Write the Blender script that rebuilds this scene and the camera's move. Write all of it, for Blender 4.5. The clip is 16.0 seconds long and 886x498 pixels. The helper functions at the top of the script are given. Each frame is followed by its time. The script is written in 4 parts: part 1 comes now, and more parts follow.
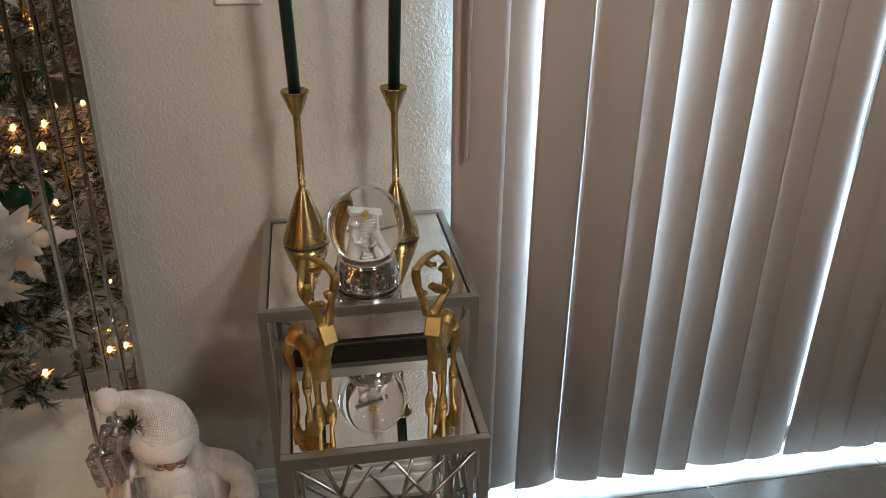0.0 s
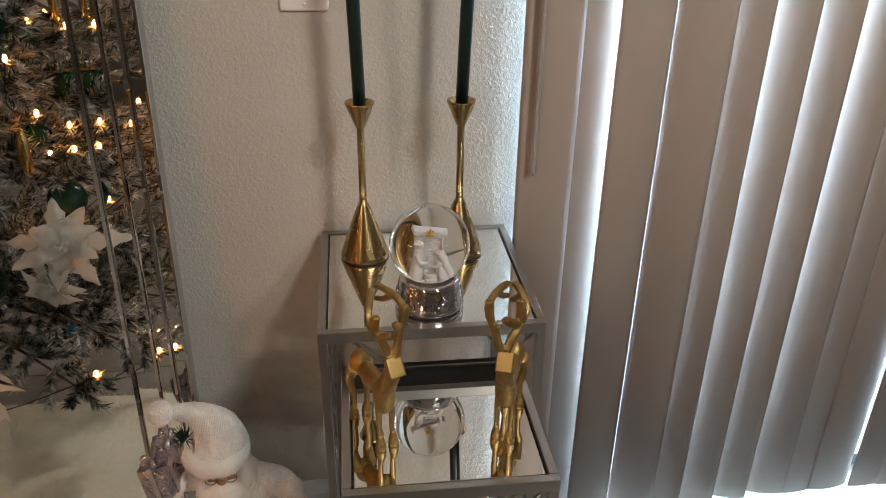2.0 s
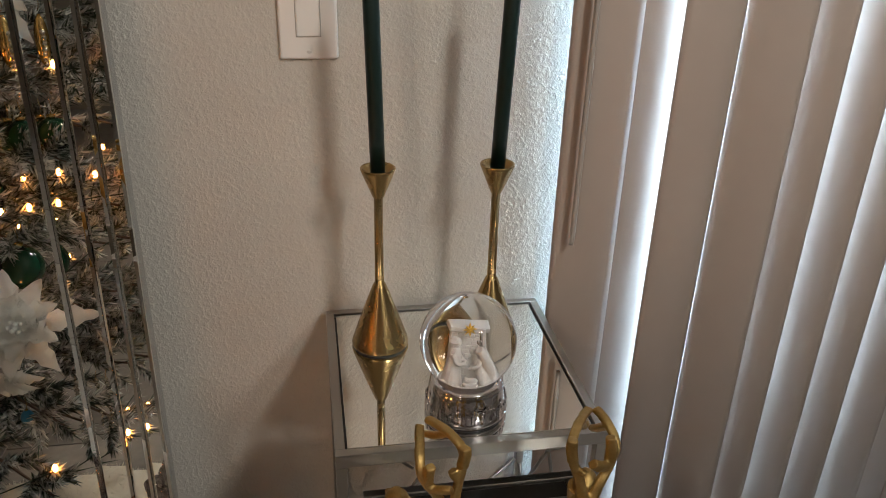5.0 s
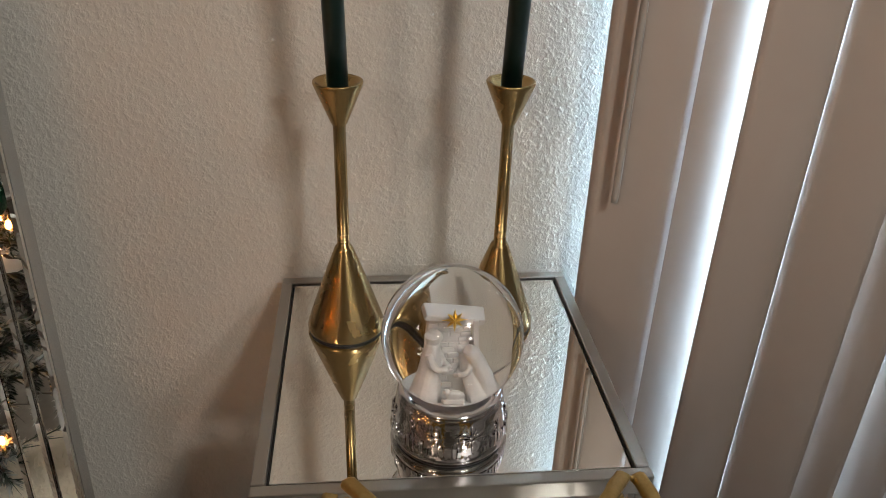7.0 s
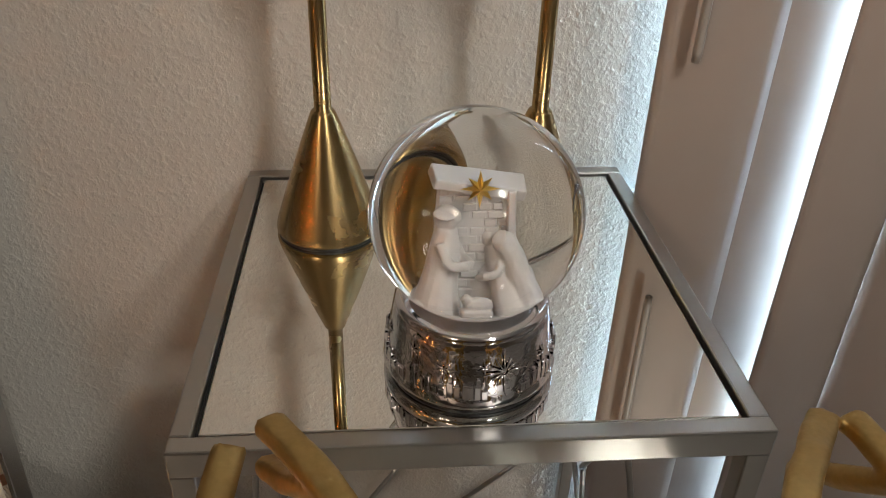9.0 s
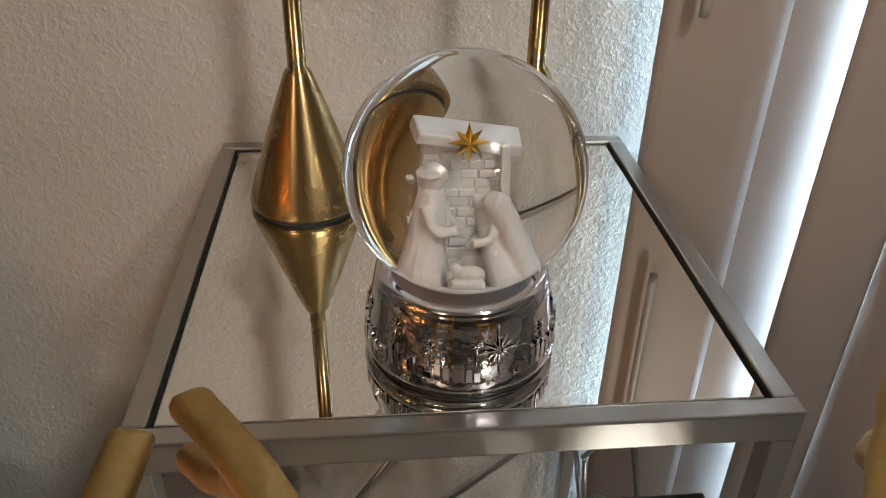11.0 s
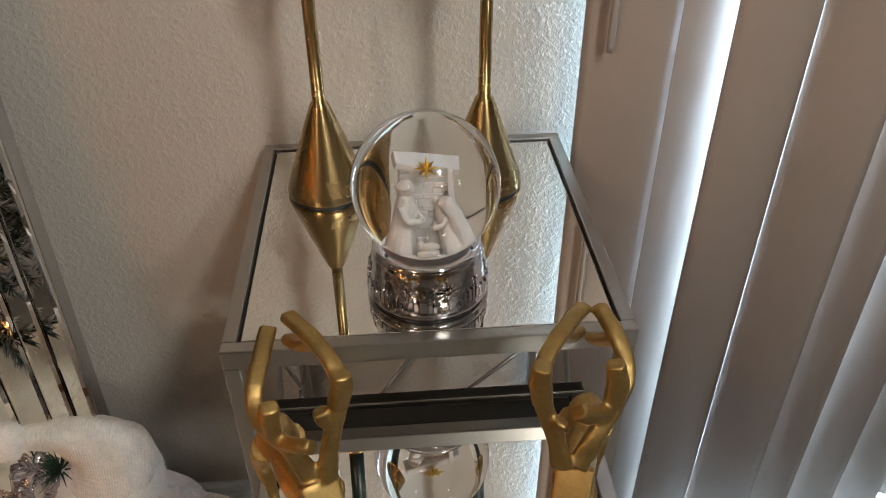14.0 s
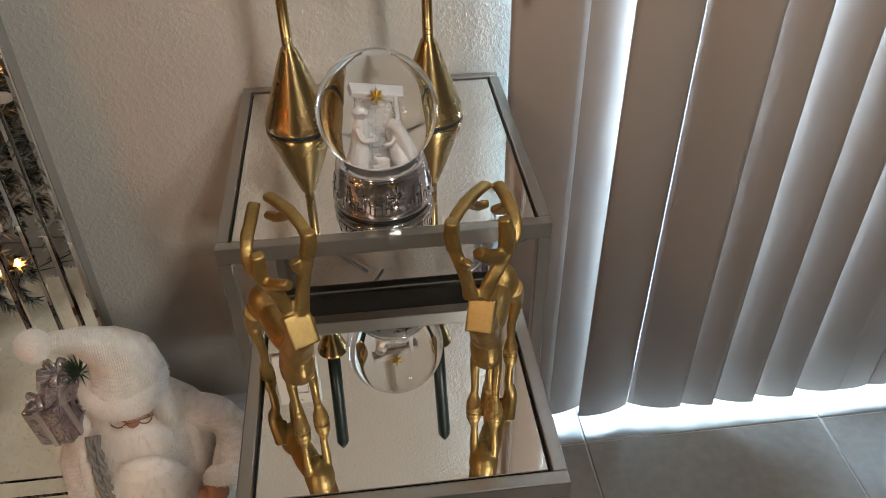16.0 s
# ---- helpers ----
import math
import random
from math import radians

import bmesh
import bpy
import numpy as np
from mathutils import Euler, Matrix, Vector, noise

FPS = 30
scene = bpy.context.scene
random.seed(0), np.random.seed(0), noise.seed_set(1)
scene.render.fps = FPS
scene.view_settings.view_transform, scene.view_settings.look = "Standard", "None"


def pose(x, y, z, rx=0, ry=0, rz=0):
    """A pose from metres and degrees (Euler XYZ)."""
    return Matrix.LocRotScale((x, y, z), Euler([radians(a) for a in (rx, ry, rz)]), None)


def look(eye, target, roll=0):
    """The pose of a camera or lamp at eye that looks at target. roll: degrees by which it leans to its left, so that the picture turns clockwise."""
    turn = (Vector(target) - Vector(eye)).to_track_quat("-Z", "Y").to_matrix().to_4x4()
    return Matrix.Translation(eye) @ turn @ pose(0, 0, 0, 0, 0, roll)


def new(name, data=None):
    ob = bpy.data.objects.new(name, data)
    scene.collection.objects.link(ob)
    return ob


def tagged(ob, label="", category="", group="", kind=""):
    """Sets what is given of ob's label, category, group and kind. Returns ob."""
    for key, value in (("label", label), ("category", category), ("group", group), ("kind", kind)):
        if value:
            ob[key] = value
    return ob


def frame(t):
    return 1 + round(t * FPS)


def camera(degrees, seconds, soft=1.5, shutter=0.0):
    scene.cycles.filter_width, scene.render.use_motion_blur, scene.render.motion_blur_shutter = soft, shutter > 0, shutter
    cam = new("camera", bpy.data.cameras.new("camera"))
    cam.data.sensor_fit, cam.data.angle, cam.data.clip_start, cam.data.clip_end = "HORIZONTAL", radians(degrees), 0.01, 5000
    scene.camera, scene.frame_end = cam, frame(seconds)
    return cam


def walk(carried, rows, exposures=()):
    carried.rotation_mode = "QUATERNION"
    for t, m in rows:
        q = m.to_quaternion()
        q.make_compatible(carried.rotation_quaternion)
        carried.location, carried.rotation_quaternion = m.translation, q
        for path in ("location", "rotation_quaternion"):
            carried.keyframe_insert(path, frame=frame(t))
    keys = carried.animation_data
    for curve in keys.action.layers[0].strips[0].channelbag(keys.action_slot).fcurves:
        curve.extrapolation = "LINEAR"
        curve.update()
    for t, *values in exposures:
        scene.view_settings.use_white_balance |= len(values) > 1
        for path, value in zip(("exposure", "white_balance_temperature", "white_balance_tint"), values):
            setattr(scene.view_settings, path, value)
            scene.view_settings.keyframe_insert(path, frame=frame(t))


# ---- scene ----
cam = camera(59.1, 16.0, 0.8)
METRES, EYE, TILT, LEAN, TURN = 1.28, 1.19, 0.0, 0.0, -10.0
ROWS = [
    (0.0, 0.0, 0.0, 0.0, 0.18, -26.3, -0.36),
    (0.5, -0.0123, 0.0114, -0.0203, 1.35, -26.75, -0.36),
    (1.0, -0.0252, 0.0337, -0.0135, 2.92, -27.08, -0.18),
    (1.5, -0.0247, 0.0424, 0.001, 3.41, -27.17, -0.38),
    (2.0, -0.0328, 0.0447, 0.0141, 3.31, -27.05, -0.7),
    (2.5, -0.0638, 0.0983, 0.0212, 2.51, -26.45, -1.15),
    (3.0, -0.094, 0.1516, 0.0362, 1.58, -25.16, -1.45),
    (3.5, -0.1069, 0.1814, 0.0414, 0.91, -24.18, -1.58),
    (4.0, -0.1091, 0.1811, 0.0347, 0.51, -23.89, -1.62),
    (4.5, -0.1072, 0.1802, 0.0235, 0.3, -24.57, -1.5),
    (5.0, -0.1086, 0.1924, 0.0127, 0.5, -25.68, -1.32),
    (7.5, -0.0661, 0.4331, -0.1183, 5.34, -29.63, -1.65),
    (8.0, -0.0717, 0.4677, -0.155, 5.61, -30.54, -1.48),
    (8.5, -0.0734, 0.49, -0.1846, 5.66, -31.21, -1.51),
    (9.0, -0.0742, 0.4977, -0.2017, 5.63, -31.46, -1.47),
    (11.5, -0.0719, 0.5237, -0.2291, 4.81, -32.27, -0.91),
    (12.0, -0.0711, 0.5098, -0.2226, 4.61, -33.14, -0.88),
    (12.5, -0.0699, 0.4822, -0.2018, 4.62, -34.04, -0.79),
    (13.0, -0.0639, 0.4504, -0.1701, 5.03, -34.88, -0.5),
    (13.5, -0.0549, 0.4203, -0.1408, 5.45, -35.5, -0.08),
    (14.0, -0.0361, 0.394, -0.1207, 5.63, -36.08, 0.39),
    (14.5, -0.023, 0.3749, -0.1162, 5.47, -37.0, 0.74),
    (15.0, -0.0149, 0.349, -0.1083, 4.91, -37.85, 0.97),
    (15.5, -0.0132, 0.3194, -0.0962, 4.24, -38.58, 1.07),
    (16.0, -0.0056, 0.291, -0.086, 3.44, -38.94, 0.93),
]
walk(cam, [(t, pose(0, 0, EYE, TILT, LEAN, TURN) @ pose(METRES * x, METRES * y, METRES * z, 90 + pitch, roll, yaw)) for t, x, y, z, yaw, pitch, roll in ROWS],
     ((0.0, -0.09), (2.0, 0.03), (5.0, 0.0), (9.0, 0.02), (12.0, 0.08), (16.0, 0.09)))


# ---- world and large lights ----
world = bpy.data.worlds.new("world")
scene.world = world
world.use_nodes = True
sky = world.node_tree.nodes.new("ShaderNodeTexSky")
sky.sky_type, sky.sun_disc = "NISHITA", False
sky.sun_elevation, sky.sun_rotation = radians(40), radians(200)
world.node_tree.nodes["Background"].inputs["Strength"].default_value = 0.10
world.node_tree.links.new(sky.outputs[0], world.node_tree.nodes["Background"].inputs["Color"])


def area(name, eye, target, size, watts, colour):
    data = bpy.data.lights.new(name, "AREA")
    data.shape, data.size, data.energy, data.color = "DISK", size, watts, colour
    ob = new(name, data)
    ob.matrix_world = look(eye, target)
    return tagged(ob, "unseen lamp near the ceiling that lights the room", "ceiling lamp")


area("unseen_lamp", (0.88, -0.50, 2.45), (0.10, 1.2, 0.4), 0.30, 18.5, (1.0, 0.98, 0.91))
# fill lamp with no known fixture, added to brighten the lower blind slats
area("unseen_lamp", (1.5, -2.2, 2.45), (0.4, 1.2, 0.3), 0.30, 20.0, (1.0, 0.98, 0.91))
area("unseen_lamp", (-1.6, -1.85, 2.45), (-0.3, 1.0, 0.4), 0.42, 21, (1.0, 0.78, 0.59))


# ---- materials ----
def mat(name, colour, rough=0.5, metal=0.0, vary=0.0, scale=20.0, bump=0.0, bump_scale=200.0, bump_dist=0.001,
        stretch=(1, 1, 1), vary2=0.0, spec=0.5, sheen=0.0, rough_vary=0.0, emit=0.0, trans=0.0, ior=1.45, sub=0.0, coords="Object"):
    m = bpy.data.materials.new(name)
    m.use_nodes = True
    nt = m.node_tree
    b = nt.nodes["Principled BSDF"]
    b.inputs["Base Color"].default_value = (*colour, 1)
    b.inputs["Roughness"].default_value = rough
    b.inputs["Metallic"].default_value = metal
    b.inputs["Specular IOR Level"].default_value = spec
    b.inputs["IOR"].default_value = ior
    b.inputs["Transmission Weight"].default_value = trans
    if sheen:
        b.inputs["Sheen Weight"].default_value = sheen
    if sub:
        b.inputs["Subsurface Weight"].default_value = sub
        b.inputs["Subsurface Radius"].default_value = (0.01, 0.008, 0.006)
    if emit:
        b.inputs["Emission Color"].default_value = (*colour, 1)
        b.inputs["Emission Strength"].default_value = emit
    co = nt.nodes.new("ShaderNodeTexCoord")
    mp = nt.nodes.new("ShaderNodeMapping")
    mp.inputs["Scale"].default_value = stretch
    nt.links.new(co.outputs[coords], mp.inputs["Vector"])

    def noise_tex(sc, detail=4.0):
        n = nt.nodes.new("ShaderNodeTexNoise")
        n.inputs["Scale"].default_value, n.inputs["Detail"].default_value = sc, detail
        nt.links.new(mp.outputs[0], n.inputs["Vector"])
        return n
    if vary:
        n1, n2 = noise_tex(scale), noise_tex(scale * 9)
        mix = nt.nodes.new("ShaderNodeMix")
        mix.inputs[0].default_value = 0.4
        nt.links.new(n1.outputs[0], mix.inputs[2])
        nt.links.new(n2.outputs[0], mix.inputs[3])
        ramp = nt.nodes.new("ShaderNodeMapRange")
        ramp.inputs[1].default_value, ramp.inputs[2].default_value = 0.3, 0.7
        ramp.inputs[3].default_value, ramp.inputs[4].default_value = 1 - vary, 1 + vary
        nt.links.new(mix.outputs[0], ramp.inputs[0])
        last = ramp.outputs[0]
        if vary2:
            info = nt.nodes.new("ShaderNodeObjectInfo")
            r2 = nt.nodes.new("ShaderNodeMapRange")
            r2.inputs[3].default_value, r2.inputs[4].default_value = 1 - vary2, 1 + vary2
            nt.links.new(info.outputs["Random"], r2.inputs[0])
            mul = nt.nodes.new("ShaderNodeMath")
            mul.operation = "MULTIPLY"
            nt.links.new(last, mul.inputs[0])
            nt.links.new(r2.outputs[0], mul.inputs[1])
            last = mul.outputs[0]
        vm = nt.nodes.new("ShaderNodeVectorMath")
        vm.operation = "SCALE"
        vm.inputs[0].default_value = colour
        nt.links.new(last, vm.inputs["Scale"])
        nt.links.new(vm.outputs[0], b.inputs["Base Color"])
    if rough_vary:
        n3 = noise_tex(scale * 3)
        r3 = nt.nodes.new("ShaderNodeMapRange")
        r3.inputs[3].default_value, r3.inputs[4].default_value = max(0.0, rough - rough_vary), rough + rough_vary
        nt.links.new(n3.outputs[0], r3.inputs[0])
        nt.links.new(r3.outputs[0], b.inputs["Roughness"])
    if bump:
        n4 = noise_tex(bump_scale, 3.0)
        bp = nt.nodes.new("ShaderNodeBump")
        bp.inputs["Strength"].default_value, bp.inputs["Distance"].default_value = bump, bump_dist
        nt.links.new(n4.outputs[0], bp.inputs["Height"])
        nt.links.new(bp.outputs[0], b.inputs["Normal"])
    return m


def knockdown(m):
    """Sprayed orange-peel relief: flattened islands with fine grain between them."""
    nt = m.node_tree
    co = nt.nodes.new("ShaderNodeTexCoord")
    heights = []
    for sc, lo, hi in ((205.0, 0.38, 0.72), (420.0, 0.30, 0.80)):
        n = nt.nodes.new("ShaderNodeTexNoise")
        n.inputs["Scale"].default_value, n.inputs["Detail"].default_value = sc, 3.0
        nt.links.new(co.outputs["Object"], n.inputs["Vector"])
        r = nt.nodes.new("ShaderNodeMapRange")
        r.interpolation_type = "SMOOTHSTEP"
        r.inputs[1].default_value, r.inputs[2].default_value = lo, hi
        nt.links.new(n.outputs[0], r.inputs[0])
        heights.append(r)
    mul = nt.nodes.new("ShaderNodeMath")
    mul.operation = "MULTIPLY_ADD"
    mul.inputs[1].default_value = 0.35
    nt.links.new(heights[1].outputs[0], mul.inputs[0])
    nt.links.new(heights[0].outputs[0], mul.inputs[2])
    bp = nt.nodes.new("ShaderNodeBump")
    bp.inputs["Strength"].default_value, bp.inputs["Distance"].default_value = 0.7, 0.0008
    nt.links.new(mul.outputs[0], bp.inputs["Height"])
    nt.links.new(bp.outputs[0], nt.nodes["Principled BSDF"].inputs["Normal"])


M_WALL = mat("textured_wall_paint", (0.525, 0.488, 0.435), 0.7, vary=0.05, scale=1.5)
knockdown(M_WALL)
# other walls and ceiling: colour darkened to lower the ambient bounce
M_ROOM_DIM = mat("room_paint_dimmed", (0.33, 0.30, 0.265), 0.8, vary=0.05, scale=1.5)
M_CEIL_DIM = mat("ceiling_paint_dimmed", (0.60, 0.58, 0.545), 0.9, vary=0.04, scale=2)
M_TRIM = mat("trim_paint", (0.72, 0.71, 0.69), 0.4, vary=0.03, scale=5)
M_TILE = mat("grey_floor_tile", (0.19, 0.175, 0.158), 0.32, vary=0.22, scale=6, vary2=0.08, bump=0.15, bump_scale=60, rough_vary=0.1)
M_GROUT = mat("pale_grout", (0.38, 0.365, 0.34), 0.9, vary=0.1, scale=30)
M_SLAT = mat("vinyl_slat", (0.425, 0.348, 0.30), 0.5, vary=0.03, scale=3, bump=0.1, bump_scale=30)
# slat backs whitened to bounce daylight and strengthen the glow between slats
M_SLAT_BOUNCE = mat("white_slat_back_bounce", (0.82, 0.82, 0.81), 0.5, vary=0.02, scale=3)
M_WAND = mat("plastic_wand", (0.36, 0.315, 0.28), 0.35, vary=0.03)
M_VINYL = mat("white_vinyl", (0.75, 0.75, 0.75), 0.4, vary=0.03)
M_PLATE = mat("white_switch_plastic", (0.78, 0.74, 0.70), 0.28, vary=0.015, scale=10)
M_SLOT = mat("slot_shadow_gap", (0.42, 0.38, 0.34), 0.6, vary=0.05)
M_MIRROR = mat("mirror_glass", (0.86, 0.86, 0.83), 0.012, 1.0)
M_EDGE = mat("mirror_edge_silver", (0.62, 0.63, 0.64), 0.25, 1.0, vary=0.05)
M_STEEL = mat("brushed_pewter_metal", (0.42, 0.40, 0.375), 0.29, 1.0, vary=0.02, scale=12)
M_BOARD = mat("dark_backing_board", (0.05, 0.048, 0.046), 0.6, vary=0.06, scale=15)
M_BLACK = mat("black_gasket", (0.012, 0.012, 0.013), 0.4, vary=0.1)
M_BRASS = mat("brushed_brass", (0.42, 0.285, 0.125), 0.27, 1.0, vary=0.015, scale=12, rough_vary=0.02)
nt = M_BRASS.node_tree
tang = nt.nodes.new("ShaderNodeTangent")
tang.direction_type, tang.axis = "RADIAL", "Z"
nt.links.new(tang.outputs[0], nt.nodes["Principled BSDF"].inputs["Tangent"])
nt.nodes["Principled BSDF"].inputs["Anisotropic"].default_value = 0.6
nt.nodes["Principled BSDF"].inputs["Anisotropic Rotation"].default_value = 0.25
M_GOLD = mat("cast_gold_paint", (0.42, 0.28, 0.105), 0.47, 1.0, vary=0.18, scale=60, bump=0.32, bump_scale=150, bump_dist=0.0012, rough_vary=0.10)
M_CANDLE = mat("dark_green_wax", (0.003, 0.014, 0.011), 0.38, vary=0.12, scale=30)
M_GLASS = mat("clear_globe_glass", (1, 1, 1), 0.0, trans=1.0, ior=1.36)
M_PANE = mat("window_glass", (1, 1, 1), 0.0, trans=1.0, ior=1.02)
M_CHROME = mat("silvered_base", (0.68, 0.66, 0.68), 0.06, 1.0, bump=0.25, bump_scale=150, bump_dist=0.0020, vary=0.05)
M_CHROME_S = mat("silvered_smooth", (0.70, 0.68, 0.70), 0.08, 1.0, vary=0.03)
M_RESIN = mat("white_resin", (0.47, 0.45, 0.435), 0.6, vary=0.03, scale=100, sub=0.1)
M_STAR = mat("gold_star", (0.75, 0.50, 0.12), 0.3, 1.0, vary=0.05)
M_FUR = mat("cream_faux_fur", (0.90, 0.82, 0.68), 0.95, vary=0.08, scale=7, bump=0.5, bump_scale=90, bump_dist=0.004, sheen=0.3)
M_PLUSH = mat("white_plush", (0.90, 0.83, 0.76), 0.95, vary=0.05, scale=20, bump=0.8, bump_scale=300, bump_dist=0.003, sheen=0.5)
M_KNIT = mat("white_glitter_knit", (0.86, 0.78, 0.71), 0.75, vary=0.16, scale=70, bump=1.0, bump_scale=330, bump_dist=0.003, stretch=(1, 1, 0.5))
nt = M_KNIT.node_tree
co = nt.nodes.new("ShaderNodeTexCoord")
waves = []
for axis_, sc in (("X", 120.0), ("Z", 70.0)):
    w_ = nt.nodes.new("ShaderNodeTexWave")
    w_.bands_direction = axis_
    w_.inputs["Scale"].default_value, w_.inputs["Distortion"].default_value, w_.inputs["Detail Scale"].default_value = sc, 2.5, 3.0
    nt.links.new(co.outputs["Object"], w_.inputs["Vector"])
    waves.append(w_)
add_ = nt.nodes.new("ShaderNodeMath")
add_.operation = "ADD"
nt.links.new(waves[0].outputs["Fac"], add_.inputs[0])
nt.links.new(waves[1].outputs["Fac"], add_.inputs[1])
bp_ = nt.nodes.new("ShaderNodeBump")
bp_.inputs["Strength"].default_value, bp_.inputs["Distance"].default_value = 0.8, 0.0008
nt.links.new(add_.outputs[0], bp_.inputs["Height"])
nt.links.new(bp_.outputs[0], nt.nodes["Principled BSDF"].inputs["Normal"])
M_HAIR = mat("white_doll_hair", (0.90, 0.82, 0.74), 0.8, vary=0.06, scale=40, sheen=0.4, sub=0.15)
M_SKIN = mat("painted_skin", (0.42, 0.20, 0.12), 0.5, vary=0.06)
M_WIRE = mat("gold_wire", (0.7, 0.5, 0.25), 0.25, 1.0)
M_FOIL = mat("silver_lilac_foil", (0.50, 0.46, 0.50), 0.22, 0.9, vary=0.2, scale=60, bump=1.0, bump_scale=110, bump_dist=0.006)
M_RIBBON = mat("sheer_silver_ribbon", (0.68, 0.64, 0.66), 0.2, 0.8, vary=0.1, scale=90)
M_CORD = mat("grey_cord", (0.27, 0.245, 0.225), 0.6, vary=0.15, scale=200)
M_NEEDLE = mat("flocked_needles", (0.16, 0.19, 0.15), 0.8, vary=0.75, scale=18)
nt = M_NEEDLE.node_tree
geo, rmp = nt.nodes.new("ShaderNodeNewGeometry"), nt.nodes.new("ShaderNodeValToRGB")
rmp.color_ramp.elements[0].color, rmp.color_ramp.elements[1].color = (0.030, 0.048, 0.032, 1), (0.78, 0.79, 0.75, 1)
rmp.color_ramp.elements[0].position, rmp.color_ramp.elements[1].position = 0.40, 0.66
co, frost, mixf = nt.nodes.new("ShaderNodeTexCoord"), nt.nodes.new("ShaderNodeTexNoise"), nt.nodes.new("ShaderNodeMix")
frost.inputs["Scale"].default_value, frost.inputs["Detail"].default_value = 24.0, 2.0
mixf.inputs[0].default_value = 0.28
nt.links.new(co.outputs["Object"], frost.inputs["Vector"])
nt.links.new(frost.outputs[0], mixf.inputs[2])
nt.links.new(geo.outputs["Random Per Island"], mixf.inputs[3])
nt.links.new(mixf.outputs[0], rmp.inputs[0])
nt.links.new(rmp.outputs[0], nt.nodes["Principled BSDF"].inputs["Base Color"])
M_GREEN = mat("dark_green_needles", (0.02, 0.05, 0.025), 0.7, vary=0.3, scale=30)
M_BARK = mat("brown_bark", (0.10, 0.07, 0.05), 0.9, vary=0.3, scale=40)
M_PETAL = mat("white_glitter_petal", (0.90, 0.88, 0.83), 0.5, vary=0.06, scale=50, bump=0.4, bump_scale=300)
M_GREENBALL = mat("glossy_green_ornament", (0.004, 0.035, 0.016), 0.10, vary=0.05)
M_GOLDBALL = mat("gold_ornament", (0.75, 0.52, 0.2), 0.18, 1.0, vary=0.05)
M_BLUE = mat("blue_ornament", (0.02, 0.18, 0.32), 0.3, vary=0.05)
M_ICE = mat("beaded_icicle", (0.75, 0.70, 0.60), 0.12, 0.9, bump=1.0, bump_scale=160, bump_dist=0.003)
M_BULB = mat("warm_bulb", (1.0, 0.32, 0.06), 0.4, emit=105)
M_CABLE = mat("green_cable", (0.02, 0.04, 0.02), 0.6)
M_DAY = mat("bright_daylight", (0.53, 0.77, 1.0), 1.0, emit=88.0)
M_SILL = mat("grey_door_track", (0.22, 0.22, 0.22), 0.45, 0.6, vary=0.08, scale=20)
M_PATIO = mat("patio_concrete", (0.20, 0.197, 0.19), 0.9, vary=0.1, scale=3)


# ---- mesh helpers ----
def part(name, bm, material, parent=None, label="", smooth=False):
    me = bpy.data.meshes.new(name)
    if smooth:
        for f in bm.faces:
            f.smooth = True
    bm.to_mesh(me)
    bm.free()
    for m in (material if isinstance(material, (list, tuple)) else [material]):
        me.materials.append(m)
    ob = new(name, me)
    if parent:
        ob.parent = parent
    if label:
        ob["label"] = label
    return ob


def thing(name, label, category, m=None, group="", kind=""):
    ob = new(name)
    ob.empty_display_size = 0.05
    if m:
        ob.matrix_world = m
    return tagged(ob, label, category, group, kind)


def box(bm, lo, hi, bevel=0.0, m=None, mi=0, seg=2):
    old = set(bm.faces)
    c = [(a + b) / 2 for a, b in zip(lo, hi)]
    s = [b - a for a, b in zip(lo, hi)]
    mt = (m or Matrix()) @ Matrix.Translation(c) @ Matrix.Diagonal((*s, 1))
    r = bmesh.ops.create_cube(bm, size=1, matrix=mt)
    if bevel:
        es = {e for v in r["verts"] for e in v.link_edges}
        bmesh.ops.bevel(bm, geom=list(es), offset=bevel, segments=seg, affect="EDGES", profile=0.5)
    for f in bm.faces:
        if f not in old:
            f.material_index = mi
    return bm


def sweep(bm, pts, radii, n=10, flat=1.0, mi=0, cap=True, sq=1.0):
    """A tube along pts; flat squeezes it front to back, sq below 1 squares its section."""
    pts = [Vector(p) for p in pts]
    rings, u = [], None
    for k, p in enumerate(pts):
        d = (pts[min(k + 1, len(pts) - 1)] - pts[max(k - 1, 0)]).normalized()
        if u is None:
            u = d.cross(Vector((0, 1, 0)) if abs(d.y) < 0.9 else Vector((1, 0, 0)))
        u = (u - d * u.dot(d)).normalized()
        w = d.cross(u).normalized()
        r = radii[min(k, len(radii) - 1)] if isinstance(radii, (list, tuple)) else radii
        ring = []
        for j in range(n):
            c, q = math.cos(2 * math.pi * j / n), math.sin(2 * math.pi * j / n)
            if sq < 1:
                c, q = math.copysign(abs(c) ** sq, c), math.copysign(abs(q) ** sq, q)
            ring.append(bm.verts.new(p + u * r * c + w * r * flat * q))
        rings.append(ring)
    fs = []
    for a, b in zip(rings, rings[1:]):
        for j in range(n):
            fs.append(bm.faces.new((a[j], a[(j + 1) % n], b[(j + 1) % n], b[j])))
    if cap:
        fs.append(bm.faces.new(rings[0][::-1]))
        fs.append(bm.faces.new(rings[-1]))
    for f in fs:
        f.material_index = mi
        f.smooth = True
    bmesh.ops.recalc_face_normals(bm, faces=fs)
    return bm


